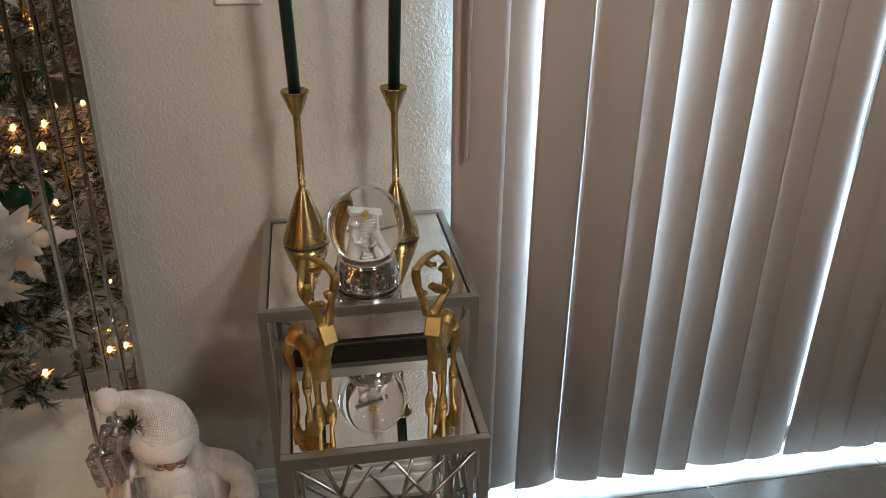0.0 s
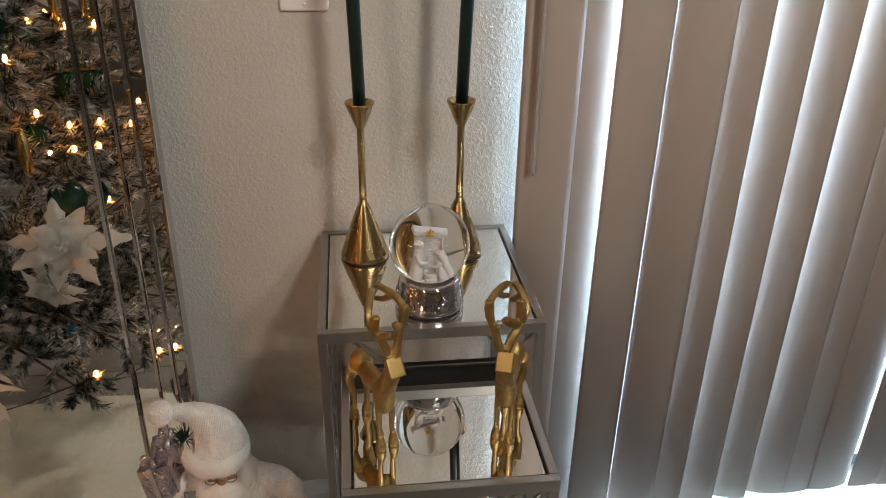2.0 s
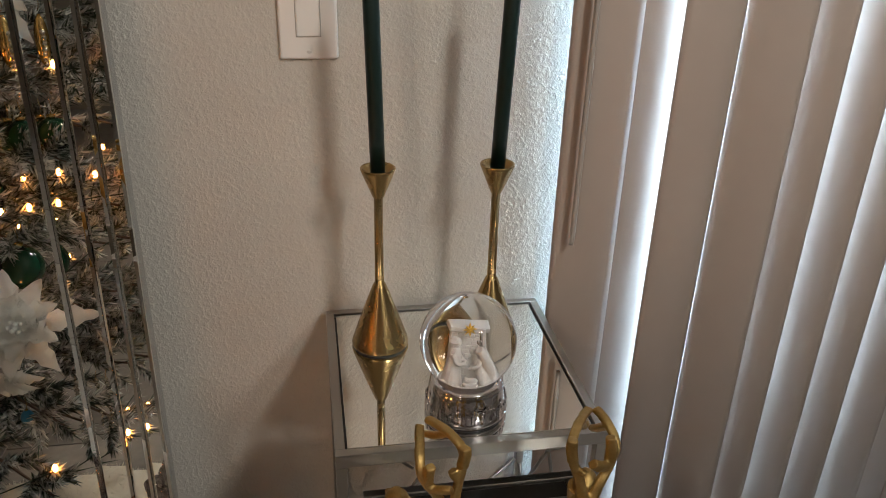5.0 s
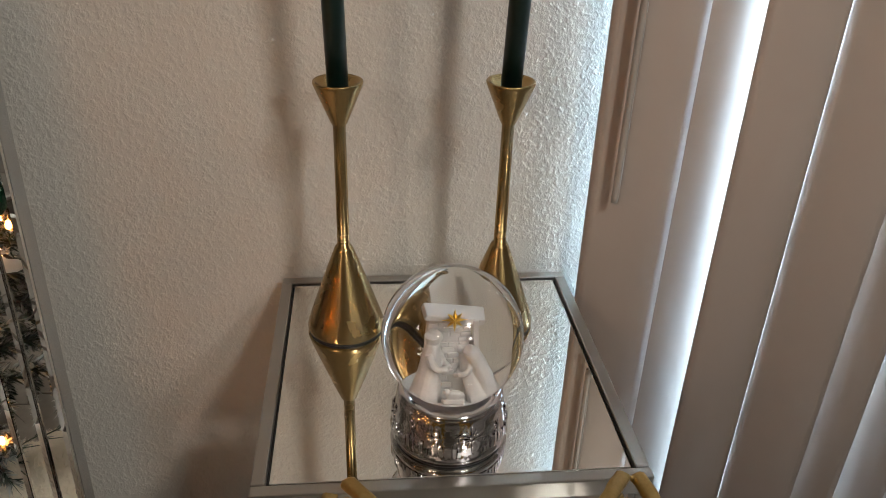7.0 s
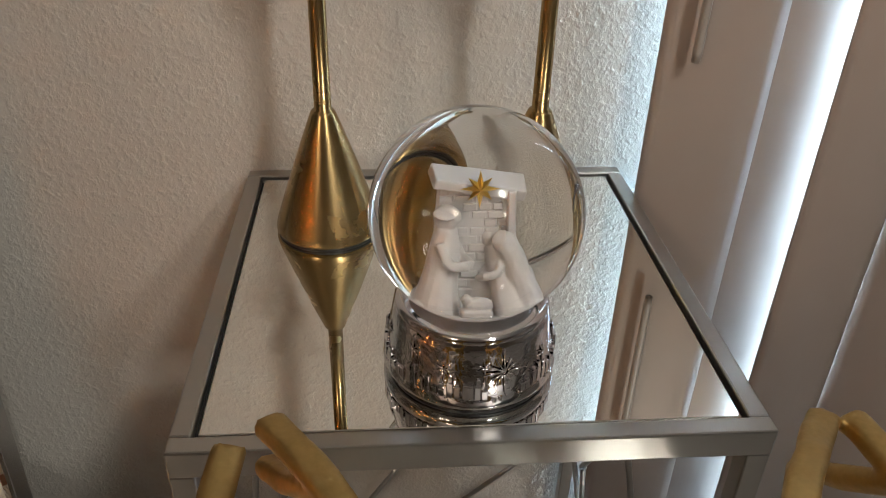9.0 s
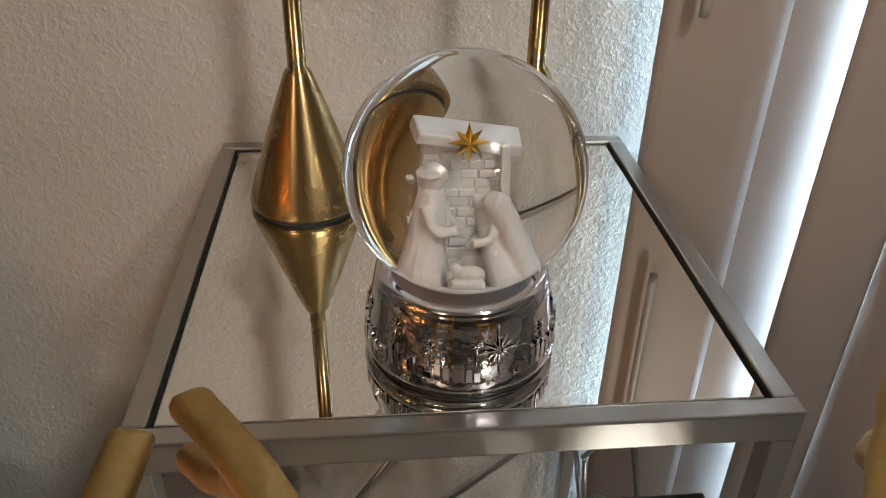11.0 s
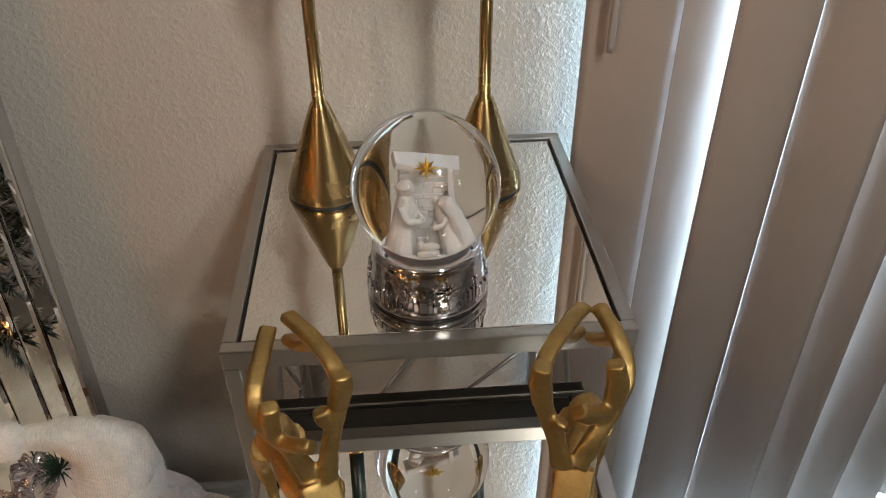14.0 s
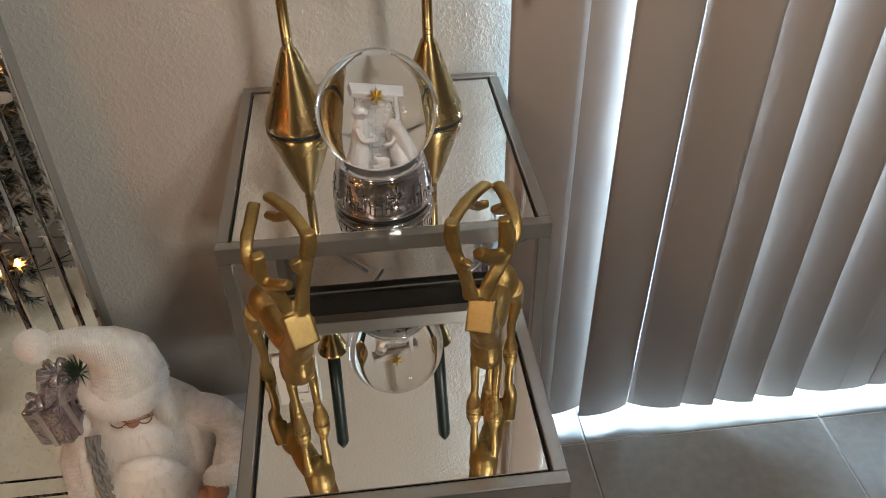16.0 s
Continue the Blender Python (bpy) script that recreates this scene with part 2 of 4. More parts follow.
def spline(pts, n=6):
    """Catmull-Rom through pts."""
    pts = [Vector(p) for p in pts]
    out = []
    for k in range(len(pts) - 1):
        p0, p1, p2, p3 = pts[max(k - 1, 0)], pts[k], pts[k + 1], pts[min(k + 2, len(pts) - 1)]
        for j in range(n):
            t = j / n
            out.append(0.5 * ((2 * p1) + (p2 - p0) * t + (2 * p0 - 5 * p1 + 4 * p2 - p3) * t * t + (3 * p1 - p0 - 3 * p2 + p3) * t ** 3))
    out.append(pts[-1])
    return out


def lathe(bm, profile, n=48, at=(0, 0, 0), mi=0):
    """Turns (radius, height) pairs about z."""
    at = Vector(at)
    rings, fs = [], []
    for r, z in profile:
        if r < 1e-6:
            rings.append([bm.verts.new(at + Vector((0, 0, z)))])
        else:
            rings.append([bm.verts.new(at + Vector((r * math.cos(a), r * math.sin(a), z))) for a in (2 * math.pi * j / n for j in range(n))])
    for a, b in zip(rings, rings[1:]):
        for j in range(n):
            k = (j + 1) % n
            if len(a) == 1:
                fs.append(bm.faces.new((a[0], b[k], b[j])))
            elif len(b) == 1:
                fs.append(bm.faces.new((a[j], a[k], b[0])))
            else:
                fs.append(bm.faces.new((a[j], a[k], b[k], b[j])))
    for f in fs:
        f.material_index, f.smooth = mi, True
    return bm


def ball(bm, c, r, mi=0, n=20, m=None):
    """An ellipsoid; r is a number or three radii."""
    r = (r, r, r) if isinstance(r, (int, float)) else r
    old = set(bm.faces)
    bmesh.ops.create_uvsphere(bm, u_segments=n, v_segments=max(6, n // 2), radius=1, matrix=Matrix.Translation(c) @ (m or Matrix()) @ Matrix.Diagonal((*r, 1)))
    for f in bm.faces:
        if f not in old:
            f.material_index, f.smooth = mi, True
    return bm


# ---- large structure ----
WALL_Y, OPEN_X0, OPEN_X1, OPEN_Z, CEIL_Z = 1.232, 0.286, 2.10, 2.05, 2.55
RX0, RX1, RY0 = -2.7, 3.6, -4.2

bm = bmesh.new()
box(bm, (RX0, WALL_Y, 0), (OPEN_X0, WALL_Y + 0.14, CEIL_Z))
box(bm, (OPEN_X1, WALL_Y, 0), (RX1, WALL_Y + 0.14, CEIL_Z))
box(bm, (OPEN_X0, WALL_Y, OPEN_Z), (OPEN_X1, WALL_Y + 0.14, CEIL_Z))
tagged(part("wall_north", bm, M_WALL), "beige orange-peel textured wall beside the sliding door", "wall", kind="structure")
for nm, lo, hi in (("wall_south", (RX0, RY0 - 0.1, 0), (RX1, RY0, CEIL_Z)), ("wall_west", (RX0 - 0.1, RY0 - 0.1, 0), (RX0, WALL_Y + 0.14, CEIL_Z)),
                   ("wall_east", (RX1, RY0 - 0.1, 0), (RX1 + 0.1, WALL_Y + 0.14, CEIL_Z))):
    tagged(part(nm, box(bmesh.new(), lo, hi), M_ROOM_DIM), "plain room wall, beige darkened to cut bounced light", "wall", kind="structure")
tagged(part("ceiling", box(bmesh.new(), (RX0 - 0.1, RY0 - 0.1, CEIL_Z), (RX1 + 0.1, WALL_Y + 0.14, CEIL_Z + 0.1)), M_CEIL_DIM), "plain ceiling, white darkened to cut bounced light", "ceiling", kind="structure")
floor = tagged(part("floor", box(bmesh.new(), (RX0 - 0.1, RY0 - 0.1, -0.1), (RX1 + 0.1, WALL_Y + 0.14, -0.003)), M_GROUT), "grey tiled floor with pale grout lines", "floor", kind="structure")

bm = bmesh.new()
prof = [(0, 0), (-0.014, 0), (-0.014, 0.062), (-0.0125, 0.066), (-0.0095, 0.069), (-0.0095, 0.074), (-0.0125, 0.078), (-0.012, 0.091), (-0.008, 0.094), (-0.008, 0.099), (-0.0095, 0.103), (-0.008, 0.110), (-0.004, 0.115), (0, 0.115)]
rows = [[bm.verts.new((x, WALL_Y + dy, z)) for dy, z in prof] for x in (RX0, OPEN_X0 - 0.002)]
for k in range(len(prof) - 1):
    bm.faces.new((rows[0][k], rows[1][k], rows[1][k + 1], rows[0][k + 1]))
bm.faces.new(rows[1])
bm.faces.new(rows[0][::-1])
bmesh.ops.recalc_face_normals(bm, faces=bm.faces)
tagged(part("baseboard", bm, M_TRIM), "white painted stepped baseboard along the wall", "baseboard", kind="structure")

# sliding door behind the blind
door = thing("door_1", "white framed sliding glass patio door", "door", kind="structure")
for lo, hi in (((OPEN_X0, 1.28, 0.0), (OPEN_X0 + 0.05, 1.36, OPEN_Z)), ((OPEN_X1 - 0.05, 1.28, 0.0), (OPEN_X1, 1.36, OPEN_Z)),
               ((OPEN_X0 + 0.05, 1.28, OPEN_Z - 0.05), (OPEN_X1 - 0.05, 1.36, OPEN_Z)), ((OPEN_X0 + 0.05, 1.28, 0.0), (OPEN_X1 - 0.05, 1.36, 0.03)),
               ((1.17, 1.29, 0.03), (1.23, 1.35, OPEN_Z - 0.05))):
    part("door_frame", box(bmesh.new(), lo, hi, 0.003), M_SILL if hi[2] < 0.1 else M_VINYL, door)
for x0, x1 in ((OPEN_X0 + 0.05, 1.17), (1.23, OPEN_X1 - 0.05)):
    p = part("pane", box(bmesh.new(), (x0, 1.316, 0.03), (x1, 1.322, OPEN_Z - 0.05)), M_PANE, door)
    p.visible_shadow = False
tagged(part("ground", box(bmesh.new(), (-6, 1.38, -0.14), (8, 6, -0.02)), M_PATIO), "pale concrete patio outside the door", "patio", kind="structure")
bm = bmesh.new()
bm.faces.new([bm.verts.new(p) for p in ((-6, 3.6, 1.9), (8, 3.6, 1.9), (8, 3.6, 3.7), (-6, 3.6, 3.7))])
tagged(part("backdrop", bm, M_DAY), "bright overcast daylight beyond the patio", "backdrop", kind="structure")

# unseen wall, added to mask low daylight up to the backdrop's lower edge
tagged(part("fence", box(bmesh.new(), (-6, 3.5, -0.02), (8, 3.58, 1.9)), M_PATIO), "unseen wall added beyond the patio to block low daylight", "garden wall", kind="structure")

# ---- vertical blind: centre, turn (right edge to the room is positive) ----
BLIND_Y, SLAT_W, SLAT_Z0, SLAT_Z1 = 1.193, 0.089, 0.027, 2.10
blind = thing("vertical_blind", "pale vinyl vertical blind, closed, daylight leaking between slats", "blind")


def slat_mesh(cx, turn, z0, deep):
    bm = bmesh.new()
    n = 10
    rings = []
    for z in (z0, 1.0, SLAT_Z1):
        front, back = [], []
        for k in range(n + 1):
            u = (k / n - 0.5) * SLAT_W
            bow = -0.007 * (1 - (2 * k / n - 1) ** 2)
            for lst, off in ((front, 0.0), (back, 0.0012)):
                lst.append((u, bow + off + 0.003))
        c, s = math.cos(radians(-turn)), math.sin(radians(-turn))
        rings.append([bm.verts.new((cx + u * c - v * s, BLIND_Y + deep + u * s + v * c, z)) for u, v in front + back[::-1]])
    m = len(rings[0])
    for a, b in zip(rings, rings[1:]):
        for k in range(m):
            f = bm.faces.new((a[k], a[(k + 1) % m], b[(k + 1) % m], b[k]))
            f.smooth = k not in (n, m - 1)
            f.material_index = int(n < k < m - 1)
    bm.faces.new(rings[0][::-1])
    bm.faces.new(rings[-1])
    bmesh.ops.recalc_face_normals(bm, faces=bm.faces)
    return bm


SLATS = ((0.2685, 5), (0.344, -13), (0.409, -9), (0.4975, 13), (0.553, 20), (0.625, 19), (0.696, 17), (0.780, 14), (0.862, -8), (0.927, -5), (1.015, -7),
         (1.075, -3), (1.15, 6), (1.222, 10), *((1.295 + 0.075 * k, 8 + 3 * math.sin(k * 1.7)) for k in range(12)))
for k, (cx, turn) in enumerate(SLATS):
    part("slat", slat_mesh(cx, turn, SLAT_Z0 + 0.002 * math.sin(2.1 * k), 0.010 if k == 1 else 0.0), (M_SLAT, M_SLAT_BOUNCE), blind)
part("headrail", box(bmesh.new(), (0.20, 1.165, SLAT_Z1), (2.2, WALL_Y, SLAT_Z1 + 0.045), 0.004), M_VINYL, blind)
bm = sweep(bmesh.new(), [(0.2455, 1.180, 0.757), (0.2457, 1.180, 0.765), (0.248, 1.178, 1.6), (0.249, 1.178, SLAT_Z1 + 0.002)], [0.0034, 0.0038, 0.0038, 0.0038], 6)
part("wand", bm, M_WAND, blind, "slim faceted tilt wand")

# ---- light switch ----
sw = thing("light_switch", "white rocker light switch in a wall plate", "switch", pose(-0.0915, WALL_Y, 1.0575))
plate = part("wall_plate", box(bmesh.new(), (-0.035, -0.006, -0.057), (0.035, 0, 0.057), 0.0035, seg=3), M_PLATE, sw)
# darker raised rim, paints the shadow line round the rocker
part("rocker_gap", box(bmesh.new(), (-0.0152, -0.0066, -0.0308), (0.0152, -0.004, 0.0308), 0.001), M_SLOT, sw)
bm = box(bmesh.new(), (-0.0139, -0.0085, -0.0295), (0.0139, -0.005, 0.0295), 0.0012)
for v in bm.verts:
    if v.co.y < -0.008:
        v.co.y += 0.0022 * (v.co.z / 0.032 if v.co.z > 0 else 0)
part("rocker", bm, M_PLATE, sw)
for z in (0.0475, -0.0475):
    b2 = lathe(bmesh.new(), [(0.0, 0.0), (0.0028, 0.0), (0.0026, 0.0009), (0.0, 0.0012)], 16)
    bmesh.ops.transform(b2, matrix=pose(0, -0.0058, z, 90), verts=b2.verts)
    part("screw", b2, M_PLATE, plate)

# ---- standing mirror, leaning on the wall ----
mirror = thing("standing_mirror", "tall silver mirror with wide mirrored border beside the table", "mirror", pose(-0.3085, 1.122, 0.002, -2.6))
MW, MH = 0.74, 1.70
part("backing", box(bmesh.new(), (-MW, 0.006, 0), (0, 0.030, MH), 0.001), M_EDGE, mirror, "silver backing board")


def strip(lo_x, hi_x, lo_z, hi_z, y0, tilt, upright, b=0.0018):
    """One bevelled mirror strip."""
    bm = bmesh.new()
    y1 = 0.0055
    cx, cz = (lo_x + hi_x) / 2, (lo_z + hi_z) / 2
    wx, wz = (hi_x - lo_x) / 2, (hi_z - lo_z) / 2
    outer = [bm.verts.new((sx * wx, y1, sz * wz)) for sx, sz in ((-1, -1), (1, -1), (1, 1), (-1, 1))]
    mid = [bm.verts.new((sx * wx, y0 + 0.0022, sz * wz)) for sx, sz in ((-1, -1), (1, -1), (1, 1), (-1, 1))]
    inner = [bm.verts.new((sx * (wx - b), y0, sz * (wz - b))) for sx, sz in ((-1, -1), (1, -1), (1, 1), (-1, 1))]
    for a, c in ((outer, mid), (mid, inner)):
        for k in range(4):
            bm.faces.new((a[k], a[(k + 1) % 4], c[(k + 1) % 4], c[k]))
    bm.faces.new(inner)
    bm.faces.new(outer[::-1])
    bmesh.ops.recalc_face_normals(bm, faces=bm.faces)
    ob = part("mirror_strip", bm, M_MIRROR, mirror)
    ob.matrix_basis = pose(cx, 0, cz, 0 if upright else tilt, 0, tilt if upright else 0)
    return ob


EDGES = (0.0, 0.024, 0.050, 0.088)
for k in range(3):
    a, b = EDGES[k] + 0.0006, EDGES[k + 1] - 0.0006
    y0 = -0.001 - 0.0012 * (k % 2)
    strip(-b, -a, a, MH - a, y0, (-3.4, -1.2, -2.6)[k], True, 0.0034)
    strip(-MW + a, -MW + b, a, MH - a, y0, -0.35 + 0.4 * k, True)
    strip(-MW + b, -b, a, b, y0, 0.3 - 0.3 * k, False)
    strip(-MW + b, -b, MH - b, MH - a, y0, -0.3 + 0.3 * k, False)
big = strip(-MW + EDGES[3], -EDGES[3], EDGES[3], MH - EDGES[3], -0.002, 0, True, 0.0045)
big.name = "mirror_pane"

# ---- nesting tables ----
def side_panel(w, h, joints):
    """Criss-cross rods in the plane x-z, from the top rail down."""
    bm = bmesh.new()
    for x0, z0, x1, z1 in joints:
        sweep(bm, [(x0 * w, 0, z0 * h), (x1 * w, 0, z1 * h)], 0.0026, 8)
    return bm


# one repeat of the pattern: across (0 to 1) and down, both in panel widths
PATTERN = ((0.0, 0.0, 0.56, 0.54), (0.16, 0.0, 0.235, 0.228), (0.31, 0.0, 0.235, 0.228), (0.517, 0.0, 1.0, 0.76), (0.64, 0.0, 0.53, 0.51), (1.0, 0.0, 0.40, 0.70),
           (0.56, 0.54, 0.86, 1.0), (0.40, 0.70, 0.70, 1.0), (0.0, 0.62, 0.40, 1.0), (0.40, 0.70, 0.0, 0.98))


def lattice(w, h, few=False):
    rods, k = [], 0
    while k * w < h:
        for x0, d0, x1, d1 in ((PATTERN[0], PATTERN[3], PATTERN[8]) if few else PATTERN):
            if k % 2:
                x0, x1 = 1 - x0, 1 - x1
            z0, z1 = h - (k + d0) * w, h - (k + d1) * w
            if z0 <= 0:
                continue
            if z1 < 0:
                x1, z1 = x0 + (x1 - x0) * z0 / (z0 - z1), 0
            rods.append((x0, z0 / h, x1, z1 / h))
        k += 1
    return rods


def nest_table(name, label, x0, x1, y0, y1, top, front):
    t = thing(name, label, "side table", pose((x0 + x1) / 2, (y0 + y1) / 2, 0), "nesting tables")
    w, d, tube, th = (x1 - x0) / 2, (y1 - y0) / 2, 0.011, 0.0168
    for lo, hi in (((-w, -d, top - th), (w, -d + tube, top)), ((-w, d - tube, top - th), (w, d, top)),
                   ((-w, -d + tube, top - th), (-w + tube, d - tube, top)), ((w - tube, -d + tube, top - th), (w, d - tube, top))):
        part("top_rail", box(bmesh.new(), lo, hi, 0.0012), M_STEEL, t)
    for sx in (-1, 1):
        for sy in (-1, 1):
            ax, ay = sx * (w - 0.0065), sy * (d - 0.0065)
            part("leg", box(bmesh.new(), (ax - 0.0062, ay - 0.0062, 0.0), (ax + 0.0062, ay + 0.0062, top - th), 0.001), M_STEEL, t)
    i = tube
    part("backing_board", box(bmesh.new(), (-w + i, -d + i, top - 0.013), (w - i, d - i, top - 0.010)), M_BOARD, t, "dark backing board under the glass")
    part("gasket", box(bmesh.new(), (-w + i, -d + i, top - 0.010), (w - i, d - i, top - 0.006)), M_BLACK, t, "black rubber gasket tray")
    g = i + 0.0024
    part("mirror_top", box(bmesh.new(), (-w + g, -d + g, top - 0.006), (w - g, d - g, top - 0.0022), 0.0008), M_MIRROR, t, "mirrored glass top")
    for sy in ((-1, 1) if front else (1,)):
        p = part("lattice_panel", side_panel(2 * w - 0.026, top - th - 0.02, lattice(2 * w - 0.026, top - th - 0.02, sy > 0)), M_STEEL, t)
        p.matrix_basis = pose(-w + 0.013, sy * (d - 0.0065), 0.02)
    for sx in (-1, 1):
        p = part("lattice_panel", side_panel(2 * d - 0.026, top - th - 0.02, lattice(2 * d - 0.026, top - th - 0.02)), M_STEEL, t)
        p.matrix_basis = pose(sx * (w - 0.0065), -d + 0.013 if sx < 0 else -d + 0.013, 0.02, 0, 0, 90)
    lows = [((-w + 0.013, d - 0.012, 0.012), (w - 0.013, d - 0.001, 0.022)), ((-w + 0.001, -d + 0.013, 0.012), (-w + 0.012, d - 0.013, 0.022)),
            ((w - 0.012, -d + 0.013, 0.012), (w - 0.001, d - 0.013, 0.022))]
    for lo, hi in lows:
        part("bottom_rail", box(bmesh.new(), lo, hi, 0.001), M_STEEL, t)
    return t


T1_TOP, T2_TOP = 0.656, 0.601
nest_table("nesting_table", "taller pewter metal nesting table with mirrored top", -0.087, 0.213, 0.914, 1.219, T1_TOP, False)
nest_table("nesting_table", "lower pewter metal nesting table with mirrored top", -0.059, 0.178, 0.684, 0.920, T2_TOP, True)


# ---- candlesticks and candles ----
def candlestick(x, y, lean, tall):
    z0 = T1_TOP - 0.0022
    c = thing("candlestick", "brushed brass cone candlestick on the mirrored table", "candlestick", pose(x, y, z0), "candlesticks")
    part("foot_pad", lathe(bmesh.new(), [(0, 0), (0.0352, 0), (0.0352, 0.0022), (0, 0.0022)]), M_BLACK, c, "black felt foot pad")
    prof = [(0.0350, 0.0022), (0.0362, 0.0028), (0.0364, 0.0045), (0.0350, 0.010), (0.0290, 0.028), (0.0215, 0.050), (0.0140, 0.071), (0.0086, 0.0855), (0.0078, 0.0872), (0.0062, 0.0882)]
    part("cone_base", lathe(bmesh.new(), prof, 64), M_BRASS, c)
    part("stem", lathe(bmesh.new(), [(0.0070, 0.087), (0.0072, 0.0878), (0.0056, 0.0884), (0.0054, 0.204), (0.0066, 0.2045)], 32), M_BRASS, c)
    part("cup", lathe(bmesh.new(), [(0.0060, 0.2035), (0.0072, 0.2055), (0.0200, 0.2365), (0.0209, 0.2390), (0.0209, 0.2405), (0.0202, 0.2412), (0.0180, 0.2395), (0.0125, 0.2335), (0.0100, 0.232), (0.0, 0.231)]), M_BRASS, c)
    k = thing("candle", "unlit dark green taper candle in a brass candlestick", "candle", pose(x, y, z0 + 0.2325, 0, lean), "taper candles")
    part("wax", lathe(bmesh.new(), [(0.0, 0.0), (0.0088, 0.0), (0.0090, 0.1), (0.0092, tall - 0.018), (0.0086, tall - 0.015), (0.0035, tall - 0.003), (0.0012, tall), (0, tall)], 32), M_CANDLE, k)


candlestick(-0.0195, 1.130, -1.5, 0.227)
candlestick(0.124, 1.130, 1.9, 0.233)


# ---- snow globe ----
GX, GY = 0.064, 0.98
globe = thing("snow_globe", "glass snow globe with white resin stable scene on silver base", "snow globe", pose(GX, GY, T1_TOP - 0.0022))
part("base_pad", lathe(bmesh.new(), [(0, 0), (0.0445, 0), (0.0445, 0.0025), (0, 0.0025)]), M_BLACK, globe, "black felt pad")
prof = [(0.0435, 0.0025), (0.0465, 0.004), (0.0470, 0.007), (0.0455, 0.011), (0.0452, 0.014), (0.0440, 0.024), (0.0420, 0.036), (0.0412, 0.040), (0.0405, 0.0412)]
base = part("base", lathe(bmesh.new(), prof, 96), M_CHROME, globe, "embossed silvered base")
part("base_ring", lathe(bmesh.new(), [(0.0405, 0.0405), (0.0408, 0.0425), (0.0395, 0.0445), (0.0365, 0.0455), (0.034, 0.0450), (0.0, 0.0450)], 96), M_CHROME_S, globe, "polished silver ring")
SPH_Z, SPH_R = 0.0915, 0.0535
bm = bmesh.new()
bmesh.ops.create_uvsphere(bm, u_segments=96, v_segments=48, radius=SPH_R, matrix=Matrix.Translation((0, 0, SPH_Z)))
part("glass_ball", bm, M_GLASS, globe, "clear water-filled glass ball", smooth=True).visible_shadow = False
# star burst on the base
bm = bmesh.new()
for k in range(12):
    a = k * math.pi / 6
    l = 0.013 if k % 3 == 0 else 0.008
    sweep(bm, [(0.002 * math.cos(a), 0, 0.002 * math.sin(a)), (l * math.cos(a), 0, l * math.sin(a))], [0.0008, 0.0002], 5)
p = part("star_relief", bm, M_CHROME_S, base)
p.matrix_basis = pose(0.0125, -0.0425, 0.026, -7, 0, 17)
p["kind"] = "stuff"


# raised village and palms round the base
bm = bmesh.new()
rg = random.Random(8)


def on_base(a, z, out=0.0):
    r = float(np.interp(z, [0.0, 0.011, 0.014, 0.024, 0.036, 0.041], [0.0455, 0.0455, 0.0452, 0.0440, 0.0420, 0.0408])) + out
    return Vector((r * math.sin(a), -r * math.cos(a), z))


for k in range(72):
    a = 2 * math.pi * k / 72 + rg.uniform(-0.03, 0.03)
    if abs(a - 0.30) < 0.22:
        continue
    h = rg.uniform(0.004, 0.010)
    c = on_base(a, 0.011)
    m = Matrix.Translation(c) @ Matrix.Rotation(a, 4, "Z")
    box(bm, (-0.0016, -0.0009, 0), (0.0016, 0.002, h), 0.0003, m, 0, 1)
    if rg.random() < 0.5:
        box(bm, (-0.0011, -0.0007, h), (0.0011, 0.0015, h + rg.uniform(0.001, 0.004)), 0.0003, m, 0, 1)
for k in range(14):
    a = 2 * math.pi * k / 14 + rg.uniform(-0.1, 0.1)
    if abs(a - 0.30) < 0.25:
        continue
    z1 = rg.uniform(0.024, 0.033)
    sweep(bm, [on_base(a, 0.014, 0.0004), on_base(a + 0.02, z1, 0.0004)], [0.0007, 0.0005], 5)
    for j in range(7):
        b_ = j * 0.9
        e = on_base(a + 0.02 + 0.10 * math.cos(b_), z1 + 0.0038 * math.sin(b_), 0.0004)
        sweep(bm, [on_base(a + 0.02, z1, 0.0006), e], [0.0007, 0.0002], 4)
for k in range(90):
    p_ = on_base(rg.uniform(0, 2 * math.pi), rg.choice((0.0095, 0.0115)) + rg.uniform(-0.001, 0.001), 0.0002)
    ball(bm, p_, rg.uniform(0.0006, 0.0013), 0, 6)
part("village_relief", bm, M_CHROME_S, base)["kind"] = "stuff"


def robed(bm, x, y, z, h, lean, face):
    """A plain robed shape."""
    m = pose(x, y, z, lean[0], lean[1], face)
    b2 = bmesh.new()
    lathe(b2, [(0.0, 0), (0.21 * h, 0), (0.19 * h, 0.1 * h), (0.135 * h, 0.4 * h), (0.12 * h, 0.65 * h), (0.09 * h, 0.78 * h), (0.04 * h, 0.82 * h), (0, 0.83 * h)], 16)
    ball(b2, (0, -0.01 * h, 0.88 * h), (0.09 * h, 0.10 * h, 0.11 * h), n=12)
    ball(b2, (0, 0.03 * h, 0.87 * h), (0.10 * h, 0.09 * h, 0.12 * h), n=12)
    sweep(b2, spline([(-0.12 * h, 0, 0.68 * h), (-0.12 * h, -0.12 * h, 0.52 * h), (-0.02 * h, -0.24 * h, 0.52 * h)], 4), 0.045 * h, 8)
    sweep(b2, spline([(0.12 * h, 0, 0.68 * h), (0.12 * h, -0.12 * h, 0.52 * h), (0.02 * h, -0.24 * h, 0.52 * h)], 4), 0.045 * h, 8)
    bmesh.ops.transform(b2, matrix=m, verts=b2.verts)
    me = bpy.data.meshes.new("tmp")
    b2.to_mesh(me)
    b2.free()
    bm.from_mesh(me)
    bpy.data.meshes.remove(me)


